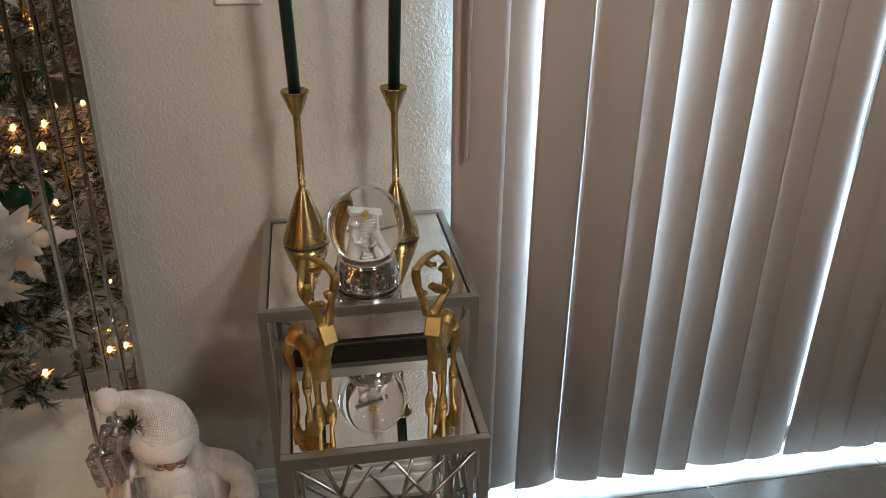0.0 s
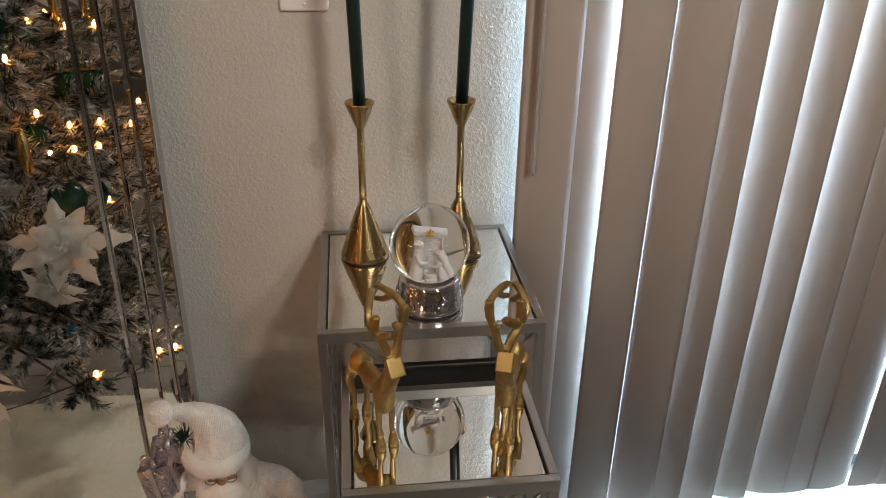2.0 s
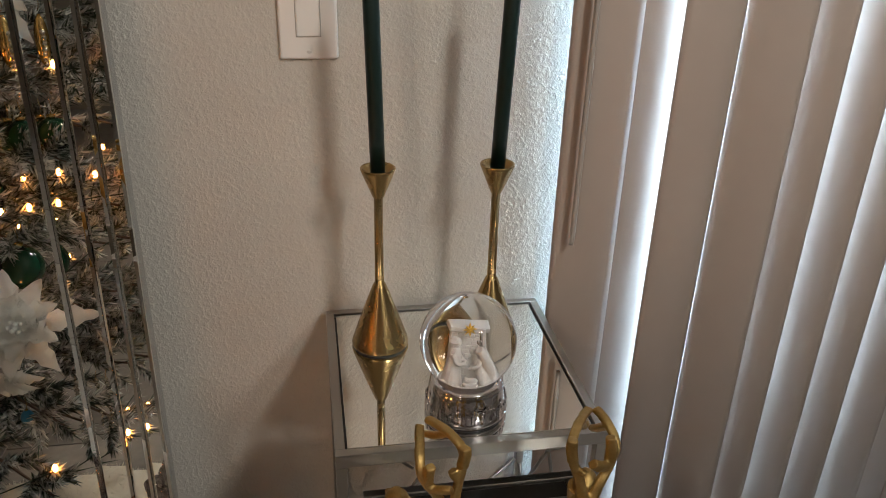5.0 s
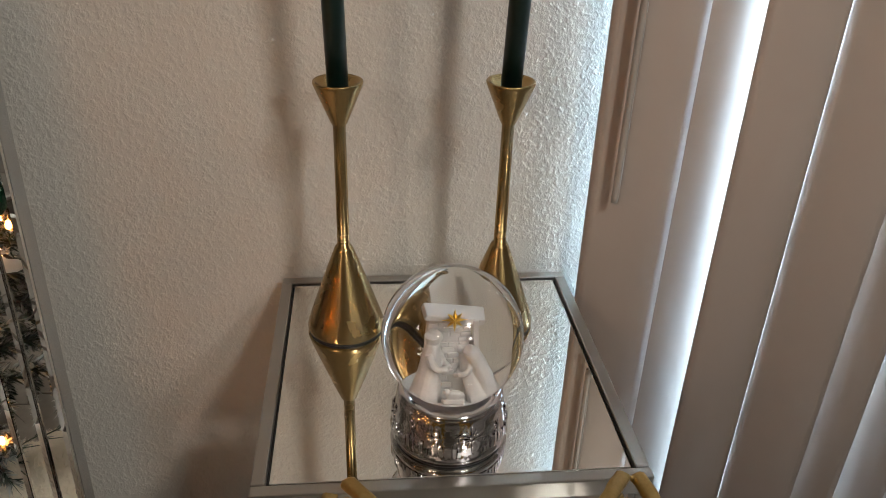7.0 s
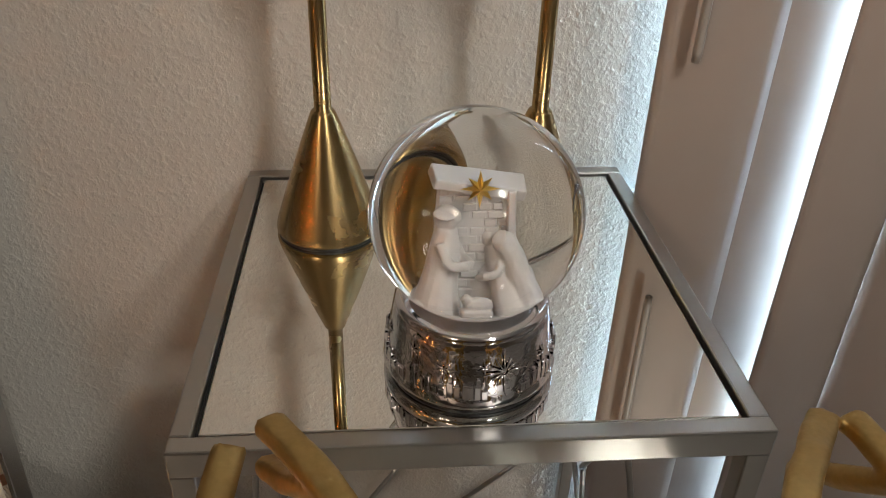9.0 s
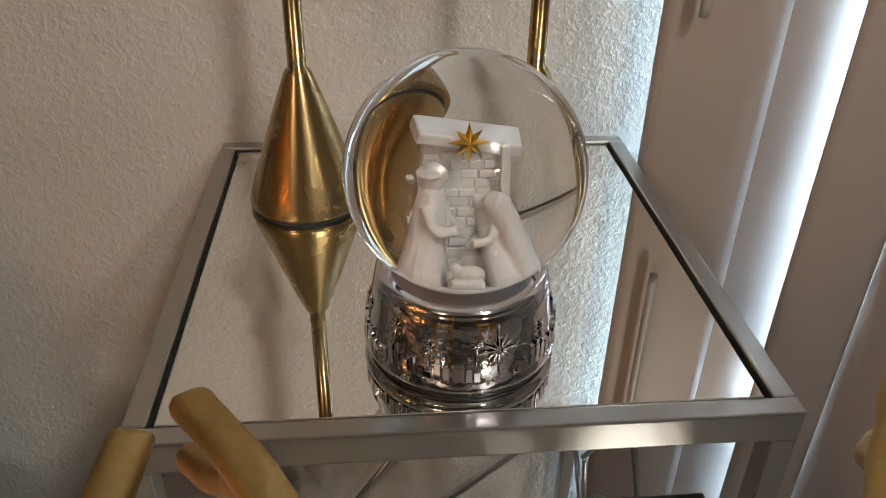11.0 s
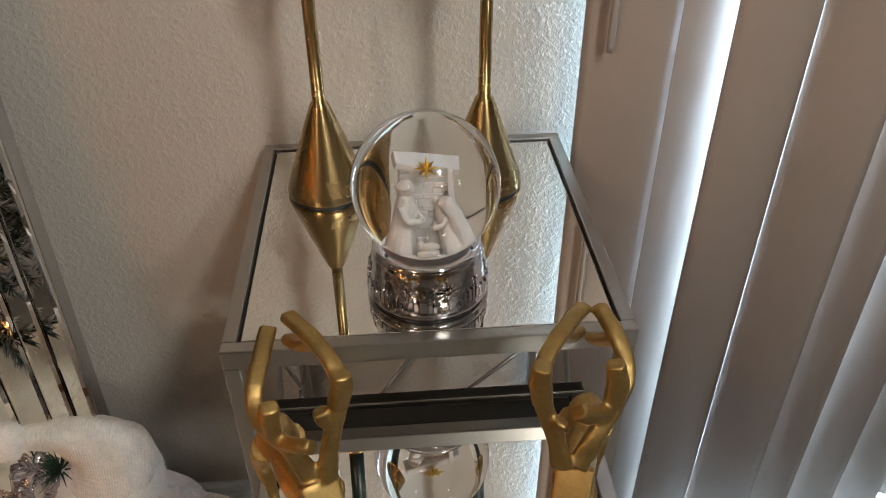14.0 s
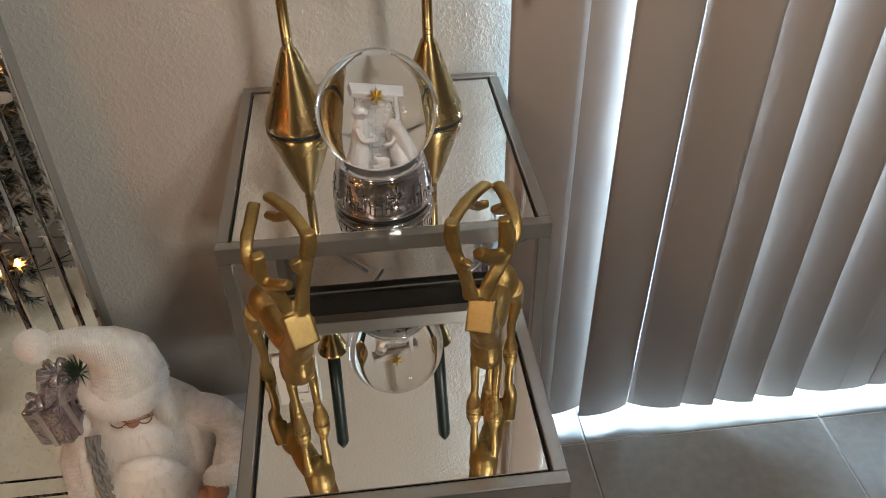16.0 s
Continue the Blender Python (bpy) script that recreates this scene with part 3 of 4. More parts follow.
bm = bmesh.new()
F0 = 0.0510
lathe(bm, [(0.0, F0 + 0.004), (0.018, F0 + 0.0045), (0.028, F0 + 0.004), (0.0315, F0), (0, F0 - 0.0015)], 40)
# brick back wall
box(bm, (-0.0135, 0.0038, F0), (0.0075, 0.009, F0 + 0.050), 0.0005)
box(bm, (0.0070, 0.0041, F0), (0.0125, 0.009, F0 + 0.030), 0.0005)
rb = random.Random(4)
for r in range(14):
    z = F0 + 0.004 + r * 0.0033
    x = -0.0135 + (0.003 if r % 2 else 0)
    end = 0.0135 - 0.0065 * (r / 13) ** 1.5
    while x < end:
        wd = rb.uniform(0.005, 0.0075)
        box(bm, (x, 0.0030 + rb.uniform(0, 0.0008), z), (min(x + wd - 0.0006, end + 0.0015), 0.0052, z + 0.0027), 0.0003, seg=1)
        x += wd
box(bm, (0.0115, -0.001, F0), (0.0145, 0.006, F0 + 0.050), 0.0006)
box(bm, (-0.0180, -0.0005, 0), (0.0180, 0.010, 0.0048), 0.0009, m=pose(0.0, 0, F0 + 0.0485, 10, 13, 6))
shapes = bmesh.new()
robed(shapes, -0.0135, -0.004, F0 + 0.001, 0.045, (2, 5), 58)
robed(shapes, 0.0150, -0.004, F0 + 0.001, 0.035, (6, -24), -60)
sweep(shapes, spline([(0.0085, -0.003, F0 + 0.033), (0.0125, -0.001, F0 + 0.026), (0.0175, -0.002, F0 + 0.014), (0.0215, -0.005, F0 + 0.002)], 5), [0.0030, 0.0036, 0.0040, 0.0045], 12)
ball(shapes, (-0.0125, -0.004, F0 + 0.0425), (0.0046, 0.0046, 0.0014), n=14)
for v_ in shapes.verts:
    v_.co += 0.0007 * noise.noise_vector(v_.co * 260)
box(shapes, (-0.006, -0.018, F0 + 0.0045), (0.006, -0.011, F0 + 0.0085), 0.0008)
for x in (-0.0055, 0.0040):
    box(shapes, (x, -0.017, F0 + 0.001), (x + 0.0016, -0.012, F0 + 0.006))
ball(shapes, (0.001, -0.0145, F0 + 0.0105), (0.0055, 0.003, 0.0032), n=10)
ball(shapes, (-0.0040, -0.0145, F0 + 0.0125), 0.0022, n=8)
for k in range(9):
    ball(shapes, (-0.024 + 0.0035 * (k % 3), -0.006 + 0.004 * (k // 3), F0 + 0.004 + 0.001 * (k % 2)), 0.0036, 0, 8)
resin = part("resin_scene", bm, M_RESIN, globe, "white resin brick stable with a slanting roof beam")
shapes_ob = part("resin_shapes", shapes, M_RESIN, globe, "plain robed resin shapes beside a trough")
rm = shapes_ob.modifiers.new("blend", "REMESH")
rm.mode, rm.voxel_size, rm.use_smooth_shade = "VOXEL", 0.0006, True
bm = bmesh.new()
for k in range(8):
    a = k * math.pi / 4 + math.pi / 2
    l = 0.0076 if k % 2 == 0 else 0.0064
    c = bm.verts.new((0, -0.0022, 0))
    p1 = bm.verts.new((l * math.cos(a), 0, l * math.sin(a)))
    p2 = bm.verts.new((0.0030 * math.cos(a - 0.39), 0, 0.0030 * math.sin(a - 0.39)))
    p3 = bm.verts.new((0.0030 * math.cos(a + 0.39), 0, 0.0030 * math.sin(a + 0.39)))
    bk = bm.verts.new((0, 0.0008, 0))
    for f in ((c, p2, p1), (c, p1, p3), (bk, p1, p2), (bk, p3, p1)):
        bm.faces.new(f)
p = part("star", bm, M_STAR, resin, "gold eight-pointed star")
p.matrix_basis = pose(0.0005, -0.0040, F0 + 0.0535, -8)


# ---- gold deer figures on the lower table ----
def deer(name, x, y, face, label, antlers):
    """Cast stag: legs, body and face plate by its own axes, antler joints in room coordinates."""
    base = pose(x, y, T2_TOP - 0.0022, 0, 0, face)
    inv = base.inverted()
    bm = bmesh.new()
    ball(bm, (0, -0.030, 0.070), (0.0125, 0.0135, 0.0235))
    ball(bm, (0, -0.002, 0.078), (0.0105, 0.033, 0.0135))
    ball(bm, (0, 0.026, 0.082), (0.0120, 0.0140, 0.0165))
    sweep(bm, spline([(0, -0.030, 0.078), (0, -0.044, 0.102), (0, -0.056, 0.128)]), [0.0118] * 4 + [0.0105] * 4 + [0.0092] * 6, 14)
    box(bm, (-0.0090, -0.0055, -0.0112), (0.0090, 0.0040, 0.0112), 0.0005, m=pose(-0.004 if face > 0 else 0.002, -0.0620, 0.1290, -34))
    sweep(bm, [(0, 0.036, 0.088), (0, 0.043, 0.083), (0, 0.045, 0.076)], [0.004, 0.003, 0.0015], 8)
    for sx in (-1, 1):
        fore = spline([(sx * 0.0070, -0.030, 0.062), (sx * 0.0082, -0.0315, 0.046), (sx * 0.0080, -0.032, 0.028), (sx * 0.0082, -0.033, 0.010)])
        sweep(bm, fore, np.interp(np.linspace(0, 1, len(fore)), [0, 0.3, 0.6, 1], [0.0050, 0.0040, 0.0032, 0.0030]).tolist(), 10)
        hind = spline([(sx * 0.0080, 0.026, 0.078), (sx * 0.0100, 0.036, 0.056), (sx * 0.0085, 0.029, 0.034), (sx * 0.0085, 0.0315, 0.010)])
        sweep(bm, hind, np.interp(np.linspace(0, 1, len(hind)), [0, 0.3, 0.6, 1], [0.0090, 0.0062, 0.0038, 0.0032]).tolist(), 10)
        for hx, hy in ((0.0082, -0.0345), (0.0085, 0.0315)):
            lathe(bm, [(0, 0), (0.0062, 0), (0.0064, 0.0040), (0.0056, 0.0048), (0.0060, 0.0085), (0.0046, 0.0130), (0.0030, 0.0190), (0, 0.0190)], 14, (sx * hx, hy, 0))
    for beam, stubs in antlers:
        pts = spline([inv @ Vector(p) for p in beam], 5)
        sweep(bm, pts, np.interp(np.linspace(0, 1, len(pts)), [0, 0.25, 0.6, 1], [0.0052, 0.0043, 0.0042, 0.0041]).tolist(), 16, 0.72, sq=0.68)
        for r, *joints in stubs:
            sweep(bm, [inv @ Vector(p) for p in joints], [r * 0.88, r * 0.92, r * 0.82], 14, 0.85, sq=0.65)
    for v_ in bm.verts:
        if v_.co.z > 0.136:
            v_.co += 0.0007 * noise.noise_vector(v_.co * 120 + Vector((face, 0, 0)))
    ob = part(name, bm, M_GOLD)
    ob.matrix_world = base
    rm = ob.modifiers.new("blend", "REMESH")
    rm.mode, rm.voxel_size, rm.use_smooth_shade = "VOXEL", 0.0010, True
    sm = ob.modifiers.new("soften", "SMOOTH")
    sm.factor, sm.iterations = 0.5, 2
    return tagged(ob, label, "figurine", "gold deer figures")


deer("deer_figurine", -0.0217, 0.790, 26, "cast gold deer figurine with tall antlers, tips apart, on mirrored table",
     (([(-0.003, 0.738, 0.738), (-0.010, 0.739, 0.757), (-0.021, 0.741, 0.775), (-0.0225, 0.748, 0.789), (-0.0185, 0.777, 0.797)],
       ((0.0050, (-0.017, 0.740, 0.770), (-0.0165, 0.738, 0.780), (-0.0155, 0.737, 0.788)), (0.0046, (-0.012, 0.738, 0.763), (-0.004, 0.733, 0.766), (0.001, 0.731, 0.768)))),
      ([(0.004, 0.738, 0.738), (0.0075, 0.743, 0.757), (0.0125, 0.748, 0.777), (0.0125, 0.753, 0.790), (0.002, 0.768, 0.797), (-0.0110, 0.7855, 0.7965)],
       ((0.0056, (0.012, 0.747, 0.776), (0.0145, 0.748, 0.786), (0.0145, 0.749, 0.793)), (0.0046, (0.009, 0.745, 0.765), (0.005, 0.746, 0.770), (0.0035, 0.746, 0.774)),
        (0.0042, (0.003, 0.766, 0.795), (-0.006, 0.778, 0.784), (-0.0135, 0.788, 0.780))))))
deer("deer_figurine", 0.1390, 0.789, -21, "cast gold deer figurine with antler tips touching, on mirrored table",
     (([(0.1125, 0.732, 0.742), (0.109, 0.735, 0.758), (0.1025, 0.740, 0.778), (0.1030, 0.747, 0.793), (0.1150, 0.765, 0.796), (0.1290, 0.784, 0.793)],
       ((0.0054, (0.1025, 0.740, 0.777), (0.1010, 0.742, 0.788), (0.1015, 0.7425, 0.797)), (0.0038, (0.1060, 0.737, 0.768), (0.1095, 0.734, 0.769), (0.1105, 0.733, 0.772)),
        (0.0038, (0.1130, 0.762, 0.795), (0.1230, 0.777, 0.781), (0.1295, 0.784, 0.778)))),
      ([(0.1195, 0.732, 0.742), (0.1270, 0.736, 0.757), (0.1375, 0.743, 0.772), (0.1430, 0.753, 0.782), (0.1400, 0.770, 0.791), (0.1365, 0.7845, 0.792)],
       ((0.0056, (0.1350, 0.741, 0.772), (0.1355, 0.741, 0.785), (0.1335, 0.7425, 0.796)), (0.0052, (0.1320, 0.739, 0.769), (0.1225, 0.733, 0.775), (0.1155, 0.730, 0.781)),
        (0.0040, (0.1400, 0.766, 0.788), (0.1370, 0.780, 0.775), (0.1360, 0.788, 0.769))))))

# ---- cream fur rug under the tree ----
def fuzz(points, normals, length, width, seed, droop=0.3, jitter=0.6):
    """Thin blades standing on points, as plain lists for from_pydata."""
    r = np.random.default_rng(seed)
    p, n = np.asarray(points, float), np.asarray(normals, float)
    d = n + r.normal(0, jitter, n.shape)
    d[:, 2] -= droop * r.random(len(p))
    d /= np.linalg.norm(d, axis=1)[:, None]
    side = np.cross(d, r.normal(0, 1, n.shape))
    side /= np.linalg.norm(side, axis=1)[:, None] + 1e-9
    l = length * r.uniform(0.6, 1.25, (len(p), 1))
    v = np.stack([p - side * width / 2, p + side * width / 2, p + d * l], 1).reshape(-1, 3)
    return v, np.arange(len(v)).reshape(-1, 3)


def rug_height(x, y):
    q = 0.010 * noise.noise((x * 5, y * 5, 0.3)) + 0.006 * noise.noise((x * 17, y * 17, 1.7)) + 0.003 * noise.noise((x * 45, y * 45, 3.1))
    return 0.022 + q


def rug_edge(x, y):
    """How far inside the wavy outline (0 to 1)."""
    wob = 0.03 * noise.noise((x * 4, y * 4, 9.0))
    return max(0.0, min(1.0, min(x + 2.1, -0.215 - x, y - 0.475 + wob, 1.112 - y) / 0.035))


bm = bmesh.new()
nx, ny = 150, 54
grid = [[None] * ny for _ in range(nx)]
for i in range(nx):
    for j in range(ny):
        x, y = -2.1 + 1.885 * i / (nx - 1), 0.45 + 0.662 * j / (ny - 1)
        e = rug_edge(x, y)
        grid[i][j] = bm.verts.new((x, y, -0.001 + rug_height(x, y) * math.sqrt(e)))
for i in range(nx - 1):
    for j in range(ny - 1):
        bm.faces.new((grid[i][j], grid[i + 1][j], grid[i + 1][j + 1], grid[i][j + 1])).smooth = True
rug = thing("fur_rug", "cream faux fur tree skirt lying on the tiles", "rug")
part("rug_backing", bm, M_FUR, rug)
rr = np.random.default_rng(5)
pts = []
while len(pts) < 30000:
    x, y = rr.uniform(-1.5, -0.22), rr.uniform(0.46, 1.11)
    e = rug_edge(x, y)
    if e > 0.1:
        pts.append((x, y, rug_height(x, y) * math.sqrt(e) - 0.004))
v, f = fuzz(pts, [(0.3 * math.sin(9 * p[0]), 0.3 * math.cos(8 * p[1]), 0.6) for p in pts], 0.013, 0.0016, 6, 0.3, 0.5)
me = bpy.data.meshes.new("rug_pile")
me.from_pydata(v.tolist(), [], f.tolist())
me.materials.append(M_FUR)
pile = new("rug_pile", me)
pile.parent = rug
pile["kind"] = "stuff"

# ---- bearded winter doll: one mesh ----
DX, DY = -0.257, 1.040
bm = bmesh.new()
PL, KN, SK, WI, FO, RI, CO, GR, BE = range(9)
lathe(bm, [(0.0, 0.0), (0.105, 0.0), (0.108, 0.02), (0.104, 0.12), (0.098, 0.22), (0.082, 0.285), (0.058, 0.325), (0.030, 0.345), (0, 0.35)], 40, (0, 0.005, 0.015), KN)
lathe(bm, [(0.100, 0.0), (0.118, 0.004), (0.122, 0.02), (0.114, 0.038), (0.100, 0.04)], 40, (0, 0.005, 0.012), PL)
ball(bm, (0, 0.0, 0.372), (0.038, 0.041, 0.044), SK)
ball(bm, (0.001, -0.0445, 0.367), (0.0085, 0.008, 0.0075), SK, 12)
# hat: plush band, knitted cone that folds over with creases, pompom
done = set(bm.verts)
lathe(bm, [(0.037, -0.015), (0.047, -0.018), (0.0530, -0.012), (0.0552, -0.001), (0.0535, 0.011), (0.0475, 0.017), (0.037, 0.019)], 44, (0, 0, 0), PL)
tilt = pose(-0.006, -0.001, 0.394, 4, 3, 0)
for v_ in bm.verts:
    if v_ not in done:
        v_.co = tilt @ Vector((v_.co.x, v_.co.y * 0.97, v_.co.z + 0.0015 * math.sin(7 * math.atan2(v_.co.y, v_.co.x))))
done = set(bm.verts)
hat = spline([(-0.003, 0.004, 0.394), (-0.002, 0.008, 0.420), (-0.010, 0.006, 0.448), (-0.026, -0.002, 0.472), (-0.048, -0.013, 0.489), (-0.068, -0.021, 0.497)], 8)
hr = np.interp(np.linspace(0, 1, len(hat)), [0, 0.2, 0.4, 0.55, 0.75, 1.0], [0.0485, 0.0440, 0.0330, 0.0225, 0.0145, 0.0110]).tolist()
sweep(bm, hat, hr, 36, 1.0, KN)
for v_ in bm.verts:
    if v_ not in done:
        v_.co += 0.0055 * noise.noise_vector(v_.co * 38) + 0.0016 * noise.noise_vector(v_.co * 140)
ball(bm, (-0.077, -0.024, 0.502), 0.0200, PL, 22)
# beard and hair: one long mass down the chest
ball(bm, (0.0, -0.036, 0.302), (0.049, 0.032, 0.060), BE, 24)
ball(bm, (0.004, -0.074, 0.232), (0.060, 0.030, 0.096), BE, 24)
ball(bm, (0.0, -0.090, 0.135), (0.042, 0.024, 0.080), BE, 24)
for sx in (-1, 1):
    ball(bm, (sx * 0.037, -0.012, 0.343), (0.016, 0.026, 0.046), BE)
    sweep(bm, spline([(sx * 0.006, -0.042, 0.3825), (sx * 0.016, -0.043, 0.3865), (sx * 0.026, -0.037, 0.382)], 3), 0.0032, 6, 1.0, PL)
    ringp = [(sx * 0.0155 + 0.0095 * math.cos(a), -0.0475 + 0.0025 * abs(math.cos(a)), 0.371 + 0.0075 * math.sin(a)) for a in (2 * math.pi * k / 18 for k in range(19))]
    sweep(bm, ringp, 0.0010, 5, 1.0, WI)
    ball(bm, (sx * 0.0150, -0.040, 0.372), (0.0045, 0.004, 0.0045), SK, 10)
sweep(bm, [(-0.006, -0.0485, 0.371), (0, -0.050, 0.373), (0.006, -0.0485, 0.371)], 0.0010, 5, 1.0, WI)
# arms, cuffs and mittens
for sx, pts in ((1, [(0.030, 0.0, 0.322), (0.068, -0.004, 0.324), (0.104, -0.016, 0.308), (0.112, -0.044, 0.286), (0.098, -0.072, 0.268)]),
                (-1, [(-0.035, 0.0, 0.325), (-0.066, 0.0, 0.316), (-0.092, -0.010, 0.276), (-0.090, -0.035, 0.226), (-0.072, -0.052, 0.196)])):
    done = set(bm.verts)
    sp = spline(pts, 6)
    sweep(bm, sp, [0.0275 - 0.006 * k / len(sp) for k in range(len(sp))], 22, 1.0, KN)
    for v_ in bm.verts:
        if v_ not in done:
            v_.co += 0.005 * noise.noise_vector(v_.co * 42)
    e = Vector(pts[-1])
    d = (e - Vector(pts[-2])).normalized()
    cuff = [e + d * 0.004 + 0.015 * (Vector((math.cos(a), 0, 0)) + d.cross(Vector((1, 0, 0))).normalized() * math.sin(a)) for a in (2 * math.pi * k / 20 for k in range(21))]
    sweep(bm, cuff, 0.0145, 12, 1.0, PL)
    ball(bm, e + d * 0.024 + Vector((-0.006, 0, 0)), (0.017, 0.015, 0.018), SK, 14)
    ball(bm, e + d * 0.022 + Vector((-0.020, -0.006, 0.006)), (0.008, 0.007, 0.010), SK, 12)
# two twisted cords over one shoulder
for side_ in (-0.0545, -0.0455):
    for ph in (0, math.pi):
        cord = []
        for k in range(61):
            z = 0.348 - 0.0032 * k
            x = side_ + 0.010 * (k / 60) + 0.0026 * math.cos(k * 0.75 + ph)
            cord.append((x, -0.046 - 0.046 * min(1.0, k / 26) ** 0.6 - 0.004 * k / 60 + 0.0026 * math.sin(k * 0.75 + ph), z + 0.008 * math.exp(-k / 4)))
        sweep(bm, cord, 0.0027, 7, 1.0, CO)
# plush collar behind the beard
sweep(bm, spline([(-0.050, 0.012, 0.352), (-0.068, -0.012, 0.338), (-0.074, -0.036, 0.308), (-0.076, -0.052, 0.262)], 6), 0.0095, 12, 1.0, PL)
sweep(bm, spline([(0.046, 0.012, 0.350), (0.058, -0.014, 0.334), (0.064, -0.038, 0.305), (0.064, -0.056, 0.262)], 6), 0.0075, 12, 1.0, PL)
# gift parcels carried on the back
for lo, hi, m in (((-0.021, -0.019, -0.019), (0.021, 0.019, 0.019), pose(-0.082, 0.000, 0.410, 10, 14, 25)),
                  ((-0.025, -0.020, -0.029), (0.025, 0.020, 0.029), pose(-0.098, -0.010, 0.362, -6, -14, -20)),
                  ((-0.020, -0.020, -0.022), (0.020, 0.020, 0.022), pose(-0.073, 0.020, 0.350, 0, 8, 40))):
    box(bm, lo, hi, 0.004, m, FO)
    t = 0.0012
    box(bm, (-0.005, lo[1] - t, lo[2] - t), (0.005, hi[1] + t, hi[2] + t), 0.0008, m, RI, 1)
    box(bm, (lo[0] - t, -0.005, lo[2] - t), (hi[0] + t, 0.005, hi[2] + t), 0.0008, m, RI, 1)
    for k in range(6):
        a = k * math.pi / 3
        c, q = math.cos(a), math.sin(a)
        sweep(bm, [m @ Vector(p) for p in spline([(0, 0, hi[2]), (0.013 * c, 0.013 * q, hi[2] + 0.012), (0.022 * c, 0.022 * q, hi[2] + 0.004), (0.006 * c, 0.006 * q, hi[2] + 0.002)], 4)], 0.0045, 6, 0.25, RI)
rd = random.Random(11)
for k in range(70):
    c = Vector((-0.050, -0.004, 0.428))
    d = Vector((rd.uniform(-0.9, 0.4), rd.uniform(-1, 0.4), rd.uniform(-0.2, 1.4))).normalized()
    sweep(bm, [c + d * 0.004, c + d * rd.uniform(0.018, 0.032)], [0.0012, 0.0003], 4, 1.0, GR)
# soft pile on the fur trims and beard
bm.normal_update()
plush = [q for q in bm.faces if q.material_index == PL]
area_sum = np.cumsum([q.calc_area() for q in plush])
src, nrm = [], []
for u in rr.random(16000) * area_sum[-1]:
    q = plush[int(np.searchsorted(area_sum, u))]
    wts = rr.dirichlet(np.ones(len(q.verts)))
    src.append(sum((vv.co * float(w_) for vv, w_ in zip(q.verts, wts)), Vector()))
    nrm.append(q.normal)
v, f = fuzz(src, nrm, 0.0042, 0.0007, 8, 0.4, 0.5)
vs = [bm.verts.new(p) for p in v]
for a, b, c in f:
    bm.faces.new((vs[a], vs[b], vs[c])).material_index = PL
# long beard hair, combed down
hair = [q for q in bm.faces if q.material_index == BE and q.normal.y < 0.4]
area_sum = np.cumsum([q.calc_area() for q in hair])
src, nrm = [], []
for u in rr.random(42000) * area_sum[-1]:
    q = hair[int(np.searchsorted(area_sum, u))]
    c = q.calc_center_median()
    src.append(c + Vector(rr.uniform(-0.003, 0.003, 3)))
    nrm.append((0.25 * q.normal.x + 0.35 * math.sin(c.x * 160 + c.z * 30), 0.30 * q.normal.y - 0.1, -1.0))
v, f = fuzz(src, nrm, 0.017, 0.00055, 9, 0.1, 0.06)
vs = [bm.verts.new(p) for p in v]
for a, b, c in f:
    bm.faces.new((vs[a], vs[b], vs[c])).material_index = BE
doll = part("winter_doll", bm, [M_PLUSH, M_KNIT, M_SKIN, M_WIRE, M_FOIL, M_RIBBON, M_CORD, M_GREEN, M_HAIR])
doll.matrix_world = pose(DX, DY, 0.0, 0, 0, 6) @ Matrix.Scale(0.94, 4)
tagged(doll, "white plush bearded doll in knitted hat carrying silver parcels", "doll")

